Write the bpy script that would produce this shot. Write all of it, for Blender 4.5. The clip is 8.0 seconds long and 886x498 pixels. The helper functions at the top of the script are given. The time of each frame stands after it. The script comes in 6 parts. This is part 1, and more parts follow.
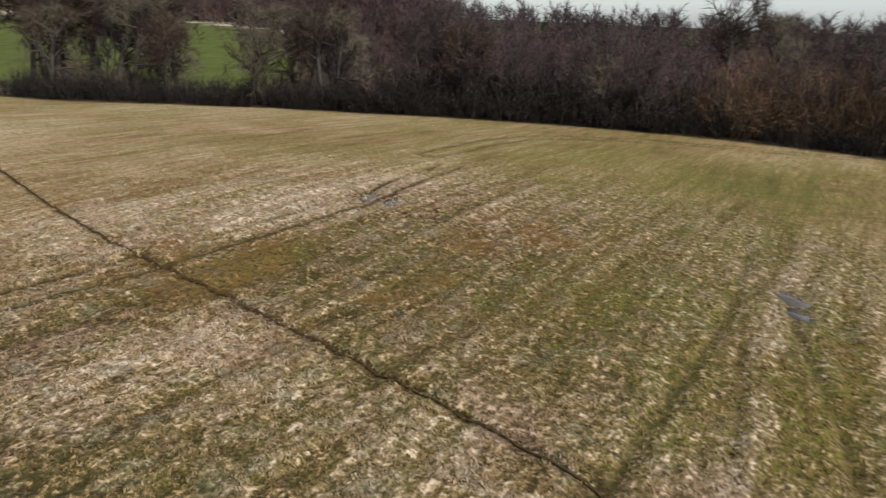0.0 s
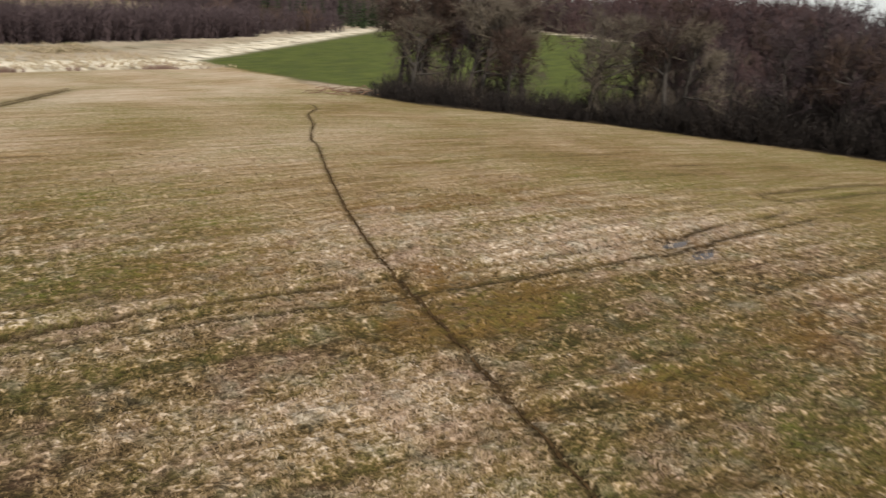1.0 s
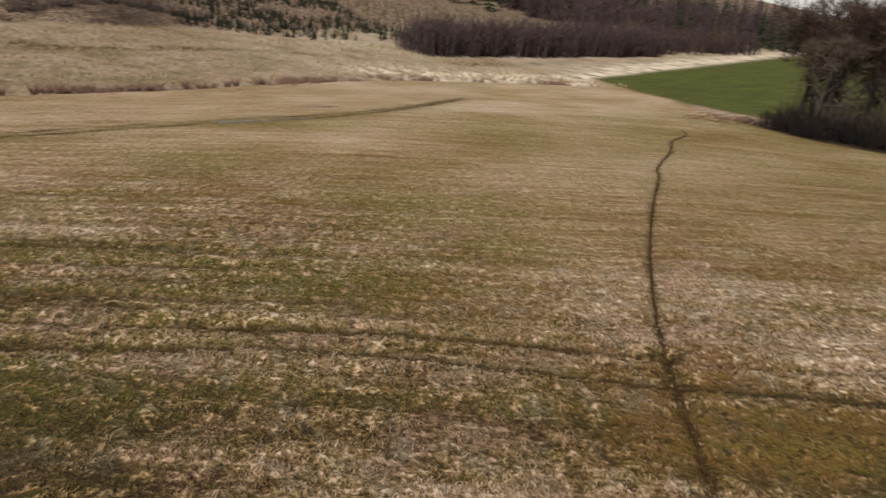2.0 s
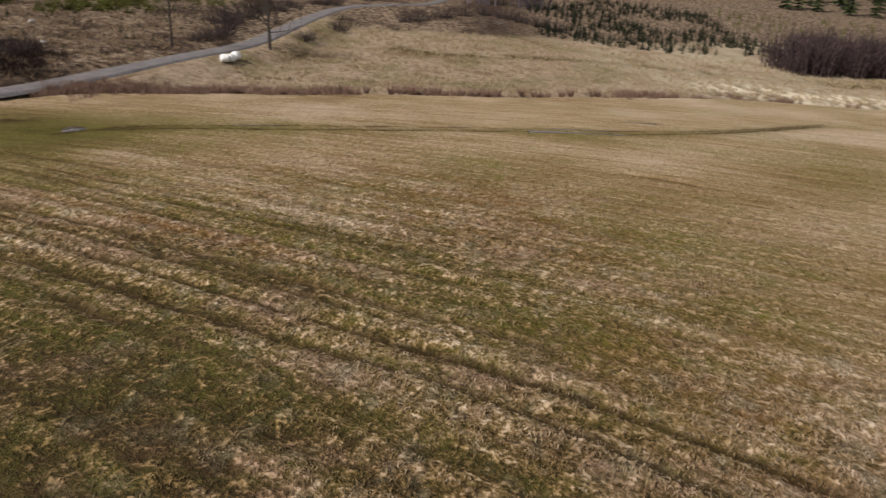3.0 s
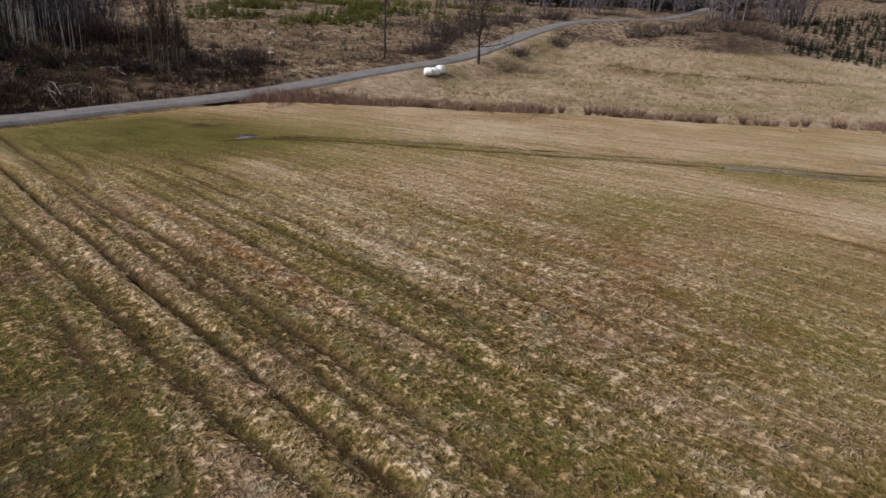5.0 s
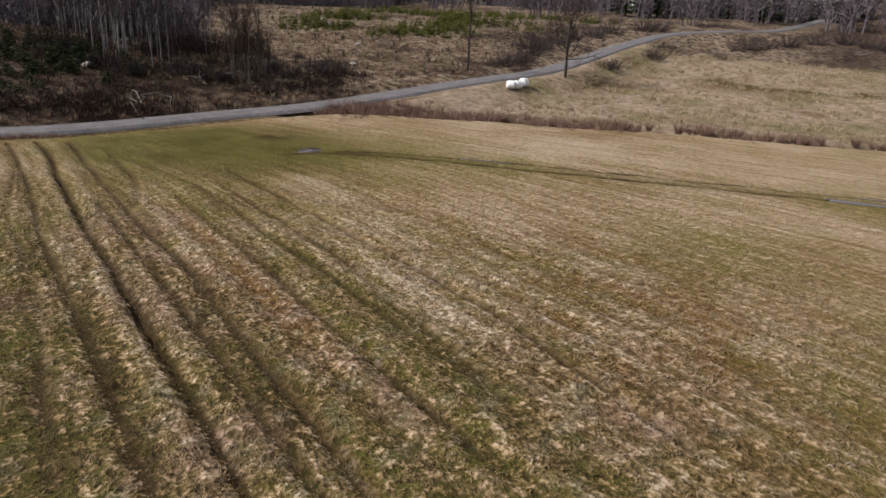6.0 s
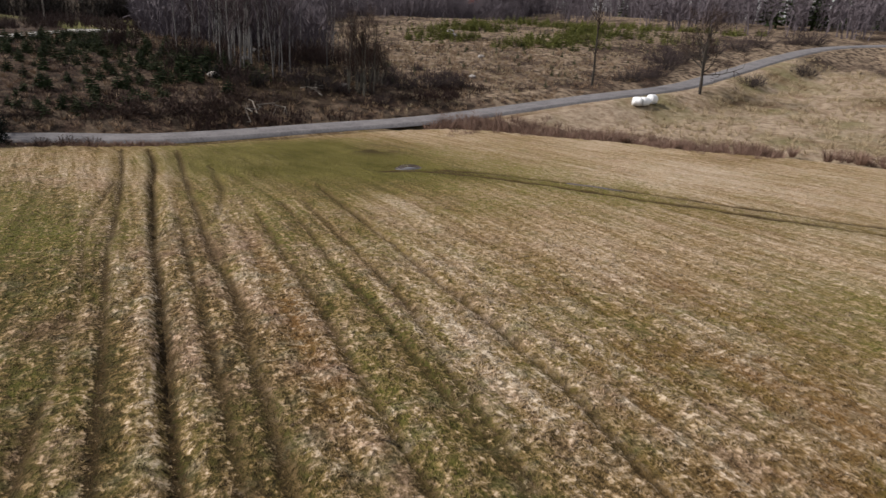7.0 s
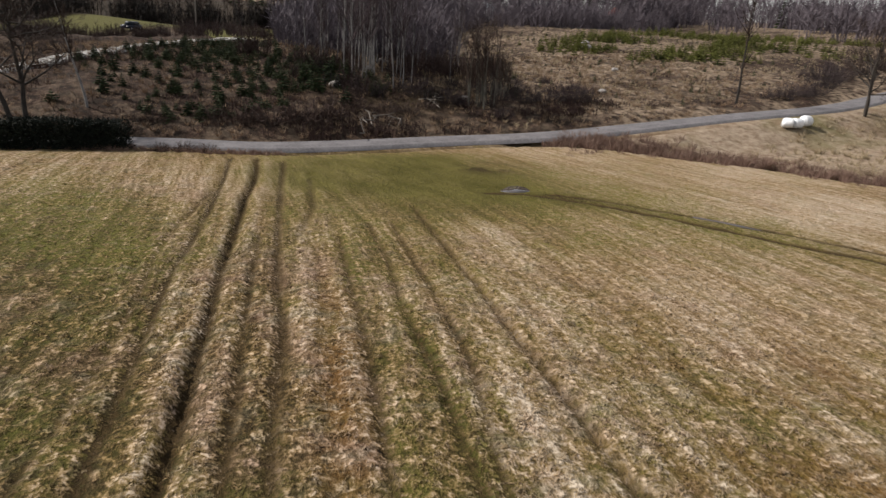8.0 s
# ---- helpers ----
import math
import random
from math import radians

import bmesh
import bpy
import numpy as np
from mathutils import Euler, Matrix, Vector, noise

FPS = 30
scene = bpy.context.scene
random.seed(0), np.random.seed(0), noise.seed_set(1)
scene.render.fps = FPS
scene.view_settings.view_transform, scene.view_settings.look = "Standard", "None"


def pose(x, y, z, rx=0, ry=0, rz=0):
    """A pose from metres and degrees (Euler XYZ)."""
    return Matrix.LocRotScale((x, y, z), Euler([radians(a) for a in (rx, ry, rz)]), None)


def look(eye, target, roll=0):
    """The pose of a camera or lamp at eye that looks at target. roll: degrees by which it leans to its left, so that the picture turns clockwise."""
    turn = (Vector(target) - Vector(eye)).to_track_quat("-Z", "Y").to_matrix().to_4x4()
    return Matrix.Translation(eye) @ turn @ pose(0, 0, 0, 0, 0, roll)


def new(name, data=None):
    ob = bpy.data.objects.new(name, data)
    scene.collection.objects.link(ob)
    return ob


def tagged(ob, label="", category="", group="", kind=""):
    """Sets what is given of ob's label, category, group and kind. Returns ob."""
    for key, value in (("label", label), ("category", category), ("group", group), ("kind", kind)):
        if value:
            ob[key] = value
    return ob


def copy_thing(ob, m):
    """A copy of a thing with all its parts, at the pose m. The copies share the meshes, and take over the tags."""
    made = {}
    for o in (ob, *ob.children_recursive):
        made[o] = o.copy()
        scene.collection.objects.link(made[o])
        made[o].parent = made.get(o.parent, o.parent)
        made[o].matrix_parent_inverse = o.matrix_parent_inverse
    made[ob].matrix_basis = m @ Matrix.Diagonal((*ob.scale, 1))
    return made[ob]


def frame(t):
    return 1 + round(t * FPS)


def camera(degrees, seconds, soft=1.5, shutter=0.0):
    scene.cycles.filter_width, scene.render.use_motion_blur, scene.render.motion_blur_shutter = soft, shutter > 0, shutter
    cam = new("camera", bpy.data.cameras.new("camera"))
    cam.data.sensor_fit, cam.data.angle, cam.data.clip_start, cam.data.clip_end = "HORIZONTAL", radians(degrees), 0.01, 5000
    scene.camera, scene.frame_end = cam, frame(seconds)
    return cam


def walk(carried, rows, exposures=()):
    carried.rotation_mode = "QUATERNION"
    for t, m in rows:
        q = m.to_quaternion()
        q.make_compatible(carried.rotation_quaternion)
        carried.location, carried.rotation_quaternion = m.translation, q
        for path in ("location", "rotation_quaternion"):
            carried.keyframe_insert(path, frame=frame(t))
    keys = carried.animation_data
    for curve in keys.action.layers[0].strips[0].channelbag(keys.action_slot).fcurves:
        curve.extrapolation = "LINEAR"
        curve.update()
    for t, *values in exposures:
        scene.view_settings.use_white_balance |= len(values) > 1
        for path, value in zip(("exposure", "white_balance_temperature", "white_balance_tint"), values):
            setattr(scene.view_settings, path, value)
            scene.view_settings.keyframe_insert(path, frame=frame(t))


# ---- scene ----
cam = camera(64.9, 8.0, soft=1.4, shutter=0.2)
METRES, EYE, TILT, LEAN, TURN = 33.07, 8.5, 0.0, 0.0, 0.0
ROWS = [
    (0.0, 0.0, 0.0, 0.0, 0.78, -18.17, -2.37),
    (0.5, 0.0125, 0.0753, -0.0018, 13.37, -18.36, -2.61),
    (1.0, 0.0224, 0.1501, -0.0032, 29.28, -18.47, -2.83),
    (1.5, 0.0248, 0.2235, -0.0044, 45.32, -18.46, -3.08),
    (2.0, 0.0176, 0.2939, -0.0051, 61.36, -18.67, -3.27),
    (3.5, -0.0639, 0.4625, -0.0048, 99.44, -19.63, -3.32),
    (4.0, -0.1053, 0.4997, -0.0038, 104.06, -19.64, -3.28),
    (5.5, -0.2575, 0.5565, -0.0015, 112.72, -19.2, -3.23),
    (6.0, -0.3145, 0.5598, -0.0008, 117.24, -19.0, -3.24),
    (6.5, -0.373, 0.5568, 0.0002, 122.51, -18.85, -3.23),
    (7.0, -0.4321, 0.5478, 0.0011, 127.9, -18.73, -3.19),
    (7.5, -0.4903, 0.5317, 0.0023, 133.41, -18.63, -3.22),
    (8.0, -0.5464, 0.5102, 0.0032, 138.99, -18.59, -3.33),
]
walk(cam, [(t, pose(0, 0, EYE, TILT, LEAN, TURN) @ pose(METRES * x, METRES * y, METRES * z, 90 + pitch, roll, yaw)) for t, x, y, z, yaw, pitch, roll in ROWS],
     exposures=[(0.0, 0.34, 6150, 6), (0.8, 0.33, 6300, 7), (2.0, -0.06, 6800, 13), (4.0, -0.06, 6600, 13), (6.0, 0.06, 6350, 13), (8.0, 0.24, 6450, 11)])

# ---- daylight: a bright spring sun and a pale sky ----
SUN_AZ, SUN_EL = -54.0, 40.0          # degrees from +x, degrees above the horizon
world = bpy.data.worlds.new("sky")
scene.world = world
world.use_nodes = True
wn = world.node_tree
sky = wn.nodes.new("ShaderNodeTexSky")
sky.sky_type, sky.sun_disc = "NISHITA", False
sky.sun_elevation, sky.sun_rotation = radians(SUN_EL), radians(90 - SUN_AZ)
sky.air_density, sky.dust_density, sky.ozone_density = 1.0, 1.2, 1.0
wn.nodes["Background"].inputs["Strength"].default_value = 0.12
haze = wn.nodes.new("ShaderNodeHueSaturation")          # thin high cloud takes the colour out of the sky
haze.inputs["Saturation"].default_value = 0.25
wn.links.new(sky.outputs[0], haze.inputs["Color"])
wn.links.new(haze.outputs[0], wn.nodes["Background"].inputs["Color"])
sun = new("sun", bpy.data.lights.new("sun", "SUN"))
sun.data.energy, sun.data.angle, sun.data.color = 4.35, radians(0.6), (1.0, 0.94, 0.86)
sun_way = Vector((math.cos(radians(SUN_EL)) * math.cos(radians(SUN_AZ)), math.cos(radians(SUN_EL)) * math.sin(radians(SUN_AZ)), math.sin(radians(SUN_EL))))
sun.matrix_world = look(sun_way * 300, (0, 0, 0))

# ---- arithmetic helpers ----
rng = np.random.default_rng(7)
LATTICE = rng.random((256, 256))


def vnoise(x, y, shift=0):
    """Smooth value noise, 0 to 1, one cell a unit."""
    x, y = np.asarray(x, float) + 37.7 * shift, np.asarray(y, float) - 91.3 * shift
    ix, iy = np.floor(x).astype(int), np.floor(y).astype(int)
    fx, fy = x - ix, y - iy
    fx, fy = fx * fx * (3 - 2 * fx), fy * fy * (3 - 2 * fy)
    a, b = LATTICE[ix & 255, iy & 255], LATTICE[(ix + 1) & 255, iy & 255]
    c, d = LATTICE[ix & 255, (iy + 1) & 255], LATTICE[(ix + 1) & 255, (iy + 1) & 255]
    return (a * (1 - fx) + b * fx) * (1 - fy) + (c * (1 - fx) + d * fx) * fy


def fbm(x, y, octaves=4, shift=0):
    total, weight, amount = 0.0, 0.0, 1.0
    for k in range(octaves):
        total = total + amount * vnoise(np.asarray(x) * 2 ** k, np.asarray(y) * 2 ** k, shift + k)
        weight, amount = weight + amount, amount * 0.55
    return total / weight


def ramp(a, b, v):
    u = np.clip((np.asarray(v, float) - a) / (b - a), 0, 1)
    return u * u * (3 - 2 * u)


def soft(v, w):
    """A smooth max(v, 0)."""
    return 0.5 * (v + np.sqrt(v * v + w * w))


def curve_through(points, step=1.0):
    """A smooth line through plan points (any number of coordinates), at about even steps."""
    p = np.array(points, float)
    p = np.vstack([2 * p[0] - p[1], p, 2 * p[-1] - p[-2]])
    out = []
    for i in range(1, len(p) - 2):
        n = max(2, int(np.linalg.norm(p[i + 1] - p[i]) / step))
        for s in np.linspace(0, 1, n, endpoint=False):
            out.append(0.5 * (2 * p[i] + (p[i + 1] - p[i - 1]) * s + (2 * p[i - 1] - 5 * p[i] + 4 * p[i + 1] - p[i + 2]) * s ** 2
                              + (3 * p[i] - p[i - 1] - 3 * p[i + 1] + p[i + 2]) * s ** 3))
    out.append(p[-2])
    return np.array(out)


def line_distance(x, y, line, within=1e9):
    """Signed distance to a plan line (positive on its right), and how far along it (0 to its number of points)."""
    x, y = np.asarray(x, float), np.asarray(y, float)
    best, along = np.full(x.shape, 1e9), np.zeros(x.shape)
    near = np.ones(x.shape, bool)
    if within < 1e8:
        lo, hi = line[:, :2].min(0) - within, line[:, :2].max(0) + within
        near = (x > lo[0]) & (x < hi[0]) & (y > lo[1]) & (y < hi[1])
    px, py = x[near], y[near]
    b, al = np.full(px.shape, 1e9), np.zeros(px.shape)
    for i in range(len(line) - 1):
        ax, ay = line[i, 0], line[i, 1]
        dx, dy = line[i + 1, 0] - ax, line[i + 1, 1] - ay
        s = np.clip(((px - ax) * dx + (py - ay) * dy) / (dx * dx + dy * dy), 0, 1)
        ex, ey = px - ax - s * dx, py - ay - s * dy
        d = np.hypot(ex, ey)
        side = np.where(dx * ey - dy * ex > 0, -1.0, 1.0)
        take = d < np.abs(b)
        b[take], al[take] = (d * side)[take], (i + s)[take]
    best[near], along[near] = b, al
    return best, along


# ---- the plan: lines on the ground ----
ROAD = curve_through([(40, -66, -2.2), (5, -57, -2.2), (-18, -49, -2.2), (-36.3, -39.6, -2.2), (-45.2, -33.4, -2.15), (-60, -29.0, -1.9), (-70, -24.4, -1.3),
                      (-90, -18.4, 0.2), (-106, -14.5, 1.1), (-122, -13.2, 2.4), (-145, -11.5, 4.5), (-166, -8, 6.3), (-182, 1, 7.4), (-205, 10, 8.2), (-260, 20, 12)], 2.0)
FAR_ROAD = curve_through([(6, -58, -2.1), (-14, -63, -1.2), (-32, -67, 0.6), (-41, -71, 1.9), (-54, -77, 3.0), (-70, -90, 3.0), (-80, -120, 1.5)], 3.0)
RUT_WEST = curve_through([(-41, -29), (-37.5, -22.3), (-34.4, -17.3), (-32.3, -13.6), (-29.1, -8.2), (-27.6, -5.5), (-24.8, -0.4), (-22.2, 4.1), (-20, 8.1), (-17.9, 11.7), (-15.9, 15.4), (-12.3, 20.7), (-10.5, 22.8), (-8.1, 26.4), (-6.7, 28.9), (-4.1, 33.4), (-2.7, 36.8), (-0.5, 42)], 0.8)
RUT_EAST = curve_through([(-39.5, -30), (-34.6, -20.8), (-29.5, -12), (-26.6, -7.2), (-24.4, -3.1), (-22.1, 1.2), (-20.1, 4.8), (-17.7, 9.1), (-15.3, 13.9), (-13.6, 16.4), (-11.6, 19.0), (-9.7, 21.6), (-8.1, 24.0), (-6.1, 26.9), (-3.7, 31.3), (-1.0, 37.8), (0.9, 42)], 0.8)
TRAIL = curve_through([(9, 6.5), (2.8, 12.6), (1.4, 13.7), (-0.2, 15.1), (-2.0, 16.5), (-4.6, 18.5), (-7.5, 20.7), (-9.6, 22.1), (-11.8, 23.9), (-13.4, 25.3), (-16.6, 28.2), (-21.9, 33.6), (-27.4, 39.6), (-29.0, 41.0), (-32.9, 45.9), (-34.1, 47.6), (-38.6, 52.2), (-41.5, 57), (-45.7, 61)], 0.6)
FAINT_TRAIL = curve_through([(-24.0, 56), (-21.2, 50.5), (-17.8, 43.8), (-15.7, 38.9), (-14.3, 35.4)], 0.8)
CROSS = curve_through([(-47.2, -11.6), (-48.9, -10.4), (-50.7, -7.0), (-52.0, -1.5), (-53.0, 5), (-54.2, 13), (-56.2, 21.5), (-57.2, 29), (-61, 37), (-66, 44), (-74, 54)], 1.0)
CROSS_WEST = curve_through([(-50.5, -9.5), (-52.4, -6.0), (-53.7, -1), (-54.8, 5), (-56.0, 13), (-58.0, 21.5), (-59.3, 30), (-63, 38), (-68, 45), (-76, 55)], 1.0)
CREST = curve_through([(-1, 46), (3.4, 54.1), (8, 59.2), (15.5, 61.6), (25.7, 62.0), (38.6, 60), (60, 56)], 1.0)
# furrows between the mown rows: the line, half width, bare soil, depth
FURROWS = [(curve_through(p, 0.8), w, soil, deep) for p, w, soil, deep in (
    ([(-31.5, -10), (-27.5, -3.0), (-25.0, 1.6), (-23.1, 5.0), (-21.8, 7.2), (-20.4, 9.6), (-18.6, 12.8)], 0.13, 0.5, 0.12),
    ([(-41.5, -26), (-39.1, -21.8), (-33.1, -11.2), (-29.5, -4.6), (-27.2, 0), (-25.1, 3.4), (-23.5, 6.2), (-22.4, 8.0), (-20.3, 11.6), (-17, 17)], 0.22, 0.55, 0.15),
    ([(-34.4, -8.1), (-32, -3.9), (-30.3, -0.8), (-28.6, 2.2), (-27.2, 4.6), (-25.9, 6.8), (-25, 8.4), (-23.6, 10.8), (-22, 13.6)], 0.11, 0.45, 0.10),
    ([(-36.9, -9.4), (-33.8, -3.6), (-31.8, -0.3), (-30.3, 2.5), (-28.8, 5.3), (-27.5, 7.5), (-26.3, 9.6), (-24, 13.6)], 0.11, 0.45, 0.09),
    ([(-37.8, -8.8), (-34.8, -3.2), (-33.2, -0.1), (-31.7, 2.5), (-30.1, 5.1), (-28.2, 7.6), (-26.9, 9.5), (-24.6, 13)], 0.11, 0.45, 0.09),
    ([(-41, -11), (-37.3, -4.1), (-35, 0.3), (-33.1, 3.7), (-31.5, 6.7), (-30, 9.4), (-28.5, 11.8), (-26.7, 14.2), (-24, 18)], 0.16, 0.5, 0.15),
    ([(-39.9, -19.8), (-36.5, -13.8), (-34.1, -10.6), (-32.2, -8.3), (-31.1, -8.6)], 0.25, 0.3, 0.08),
    ([(-31.2, -9.6), (-30.3, -8.4), (-29.4, -8.2)], 0.22, 0.4, 0.1),
    ([(-39.8, 24.6), (-38.6, 26.2), (-37.2, 27.7)], 0.32, 0.8, 0.15),
    ([(-33.5, -19.5), (-28.0, -11.5), (-25.2, -6.2), (-22.6, -1.4), (-20.3, 2.2), (-18.2, 5.4)], 0.12, 0.4, 0.1),
    ([(3.6, 12), (5.7, 15.4), (7.6, 18.3), (9.5, 21.4), (11.6, 25.4), (13.5, 29.3)], 0.22, 0.2, 0.1),
    ([(8.8, 12), (10.2, 16), (11.4, 20.5), (13.0, 25)], 0.18, 0.25, 0.1),
    ([(5.8, 11.5), (7.6, 15.5), (9.0, 19)], 0.12, 0.2, 0.08))]
DITCH = curve_through([(-64.5, -25), (-68, -21.5), (-72.2, -16.7), (-76, -9.4), (-78, -2.2), (-80.5, 2.6), (-82.6, 8), (-84.3, 15), (-87.5, 24), (-93.5, 36), (-98.3, 47), (-100.5, 57), (-99.5, 68), (-96.5, 80), (-91.5, 89)], 1.5)
STREAM = curve_through([(-123, 6), (-119, 13), (-122, 22), (-126, 33), (-128, 48), (-125, 66), (-122, 90), (-130, 120)], 1.5)
MARSH = curve_through([(-109, 62), (-105, 74), (-101, 86), (-102, 99), (-113, 122), (-124, 152), (-139, 196), (-147, 225)], 2.0)


# ---- height of the land ----
def land(x, y):
    """Height of the ground: a low dome of field, a wet hollow, a bank beyond the road, rising land beyond."""
    x, y = np.asarray(x, float), np.asarray(y, float)
    dome = 0.4 - 0.042 * (np.sqrt((x + 18) ** 2 + (y - 35) ** 2 + 100) - 10)
    z = -2.1 + soft(dome + 2.1, 0.5)
    valley = -83 - 0.45 * soft(y - 15, 10)
    west = soft(valley - x, 6)
    z = z + 0.062 * west + 0.02 * soft(west - 25, 10) * ramp(60, 15, y) + 0.09 * soft(west - 68, 14) * (0.25 + 0.75 * ramp(5, 50, y))
    z = z + 0.030 * (soft(-0.35 * x + 0.94 * y - 108, 12) - soft(-0.35 * x + 0.94 * y - 270, 20)) * (0.35 + 0.65 * ramp(70, -60, x)) + 0.012 * soft(np.hypot(x, y) - 300, 60)
    s, along = line_distance(x, y, ROAD)
    zr = np.interp(along, np.arange(len(ROAD)), ROAD[:, 2])
    s = -s                                             # positive beyond the road
    steep = ramp(-95, -62, x)
    up = (2.2 + 3.4 * steep) * (1 - np.exp(-soft(s - 2.6, 1.0) / (22 - 6 * steep))) + 0.018 * (soft(s - 5, 5) - soft(s - 70, 10))
    up = up - 4.2 * steep * ramp(38, 75, s) * ramp(-75, -45, x) + 0.25 * (fbm(x / 6, y / 6, 3, 5) - 0.5) * ramp(4, 10, s)
    beyond = zr + up
    cap = 7.4 + 3 * ramp(-185, -230, x)
    beyond = cap - soft(cap - beyond, 0.6)
    near = z
    beyond = beyond * (1 - ramp(150, 260, s)) + (2.0 + 0.02 * s) * ramp(150, 260, s)
    z = np.where(s > 0, beyond * ramp(0, 3, s) + zr * (1 - ramp(0, 3, s)), near * ramp(2.2, 9, -s) + (zr - 0.12) * (1 - ramp(2.2, 9, -s)))
    return z


def at(x, y):
    return float(land(np.array([x]), np.array([y]))[0])


def groove(x, y, line, width, within=3.0):
    d, along = line_distance(x, y, line, within)
    wob = 0.25 * width * (vnoise(along * 0.7, 0 * along, 3) - 0.5)
    return np.exp(-((d - wob) / width) ** 2)


def row_coordinate(x, y):
    """Across the mown rows; they bend round towards the wet hollow."""
    w = ramp(-24, -78, x)
    return (1 - w) * (0.86 * x - 0.51 * y) + w * (0.96 * x - 0.1 * y) + 1.2 * fbm(x / 14, y / 14, 2, 9)


# patches of the field: place, half width across the rows, half length along them
GREEN_PATCHES = [(9.5, 15, 1.3, 6), (5.5, 15, 0.9, 6), (-24.6, -19, 4.5, 6), (-24.5, -9, 2.2, 6), (-20, -14, 2.5, 6), (-29, 4, 0.9, 6), (-33, -5, 0.8, 6), (-26.8, 7.2, 0.8, 5), (-24.2, -17, 3, 4), (-21, -4, 1.2, 3), (20, 42, 6, 8), (-25.4, 10.4, 1.0, 4), (-19.8, 24, 3, 2.5), (-18.6, 17, 0.9, 5), (-22.3, 7.6, 0.7, 2.5)]
PALE_PATCHES = [(-9.5, 14.5, 2.0, 3.5), (-40.5, -4.5, 1.8, 4), (-41.5, 6, 3, 5), (-45, 26, 3.5, 7), (-14.5, 25, 2.5, 6), (-7, 16.8, 2.5, 4), (-7.4, 30, 1.6, 9), (-29, 8.5, 0.5, 3.5)]
RUST_PATCHES = [(-3.2, 34, 1.6, 4.5), (-12, 34.8, 2.5, 3), (-9, 37.4, 2.5, 3), (-20.5, 39, 3, 3), (-7, 22, 2.0, 3), (-27.5, 2.5, 0.6, 8), (3, 29, 2.5, 4), (12.5, 20, 1.0, 5), (4, 24, 2.2, 6), (9, 17, 2.5, 5), (-1.5, 21, 1.2, 5), (-15, 30, 1.2, 4), (-8, 27, 1.0, 4), (-36, 16, 3, 5), (-29.5, 17.5, 3.5, 6), (-35, 11, 3, 5), (-16, 21, 2.6, 4), (-8.5, 23.5, 2.4, 4)]


def patches(x, y, some):
    total = 0 * x
    for px, py, across, along in some:
        u, v = 0.52 * (x - px) + 0.855 * (y - py), 0.855 * (x - px) - 0.52 * (y - py)
        total = total + np.exp(-(v / across) ** 2 - (u / along) ** 2)
    return np.clip(total, 0, 1)


def coarse(x, y):
    """Where the sward is tussocky, against the smoother grass farther out."""
    return 0.12 + 0.88 * np.maximum(ramp(29, 15, y - 0.15 * (x + 14)) * (0.3 + 0.7 * ramp(-42, -24, x)) * (0.75 + 0.25 * ramp(-14, 2, y)), ramp(25, 13, np.hypot(x - 3, y - 20)))


def rust(x, y):
    return patches(x, y, RUST_PATCHES) * ramp(0.3, 0.6, fbm(x / 1.7, y / 1.7, 3, 18))


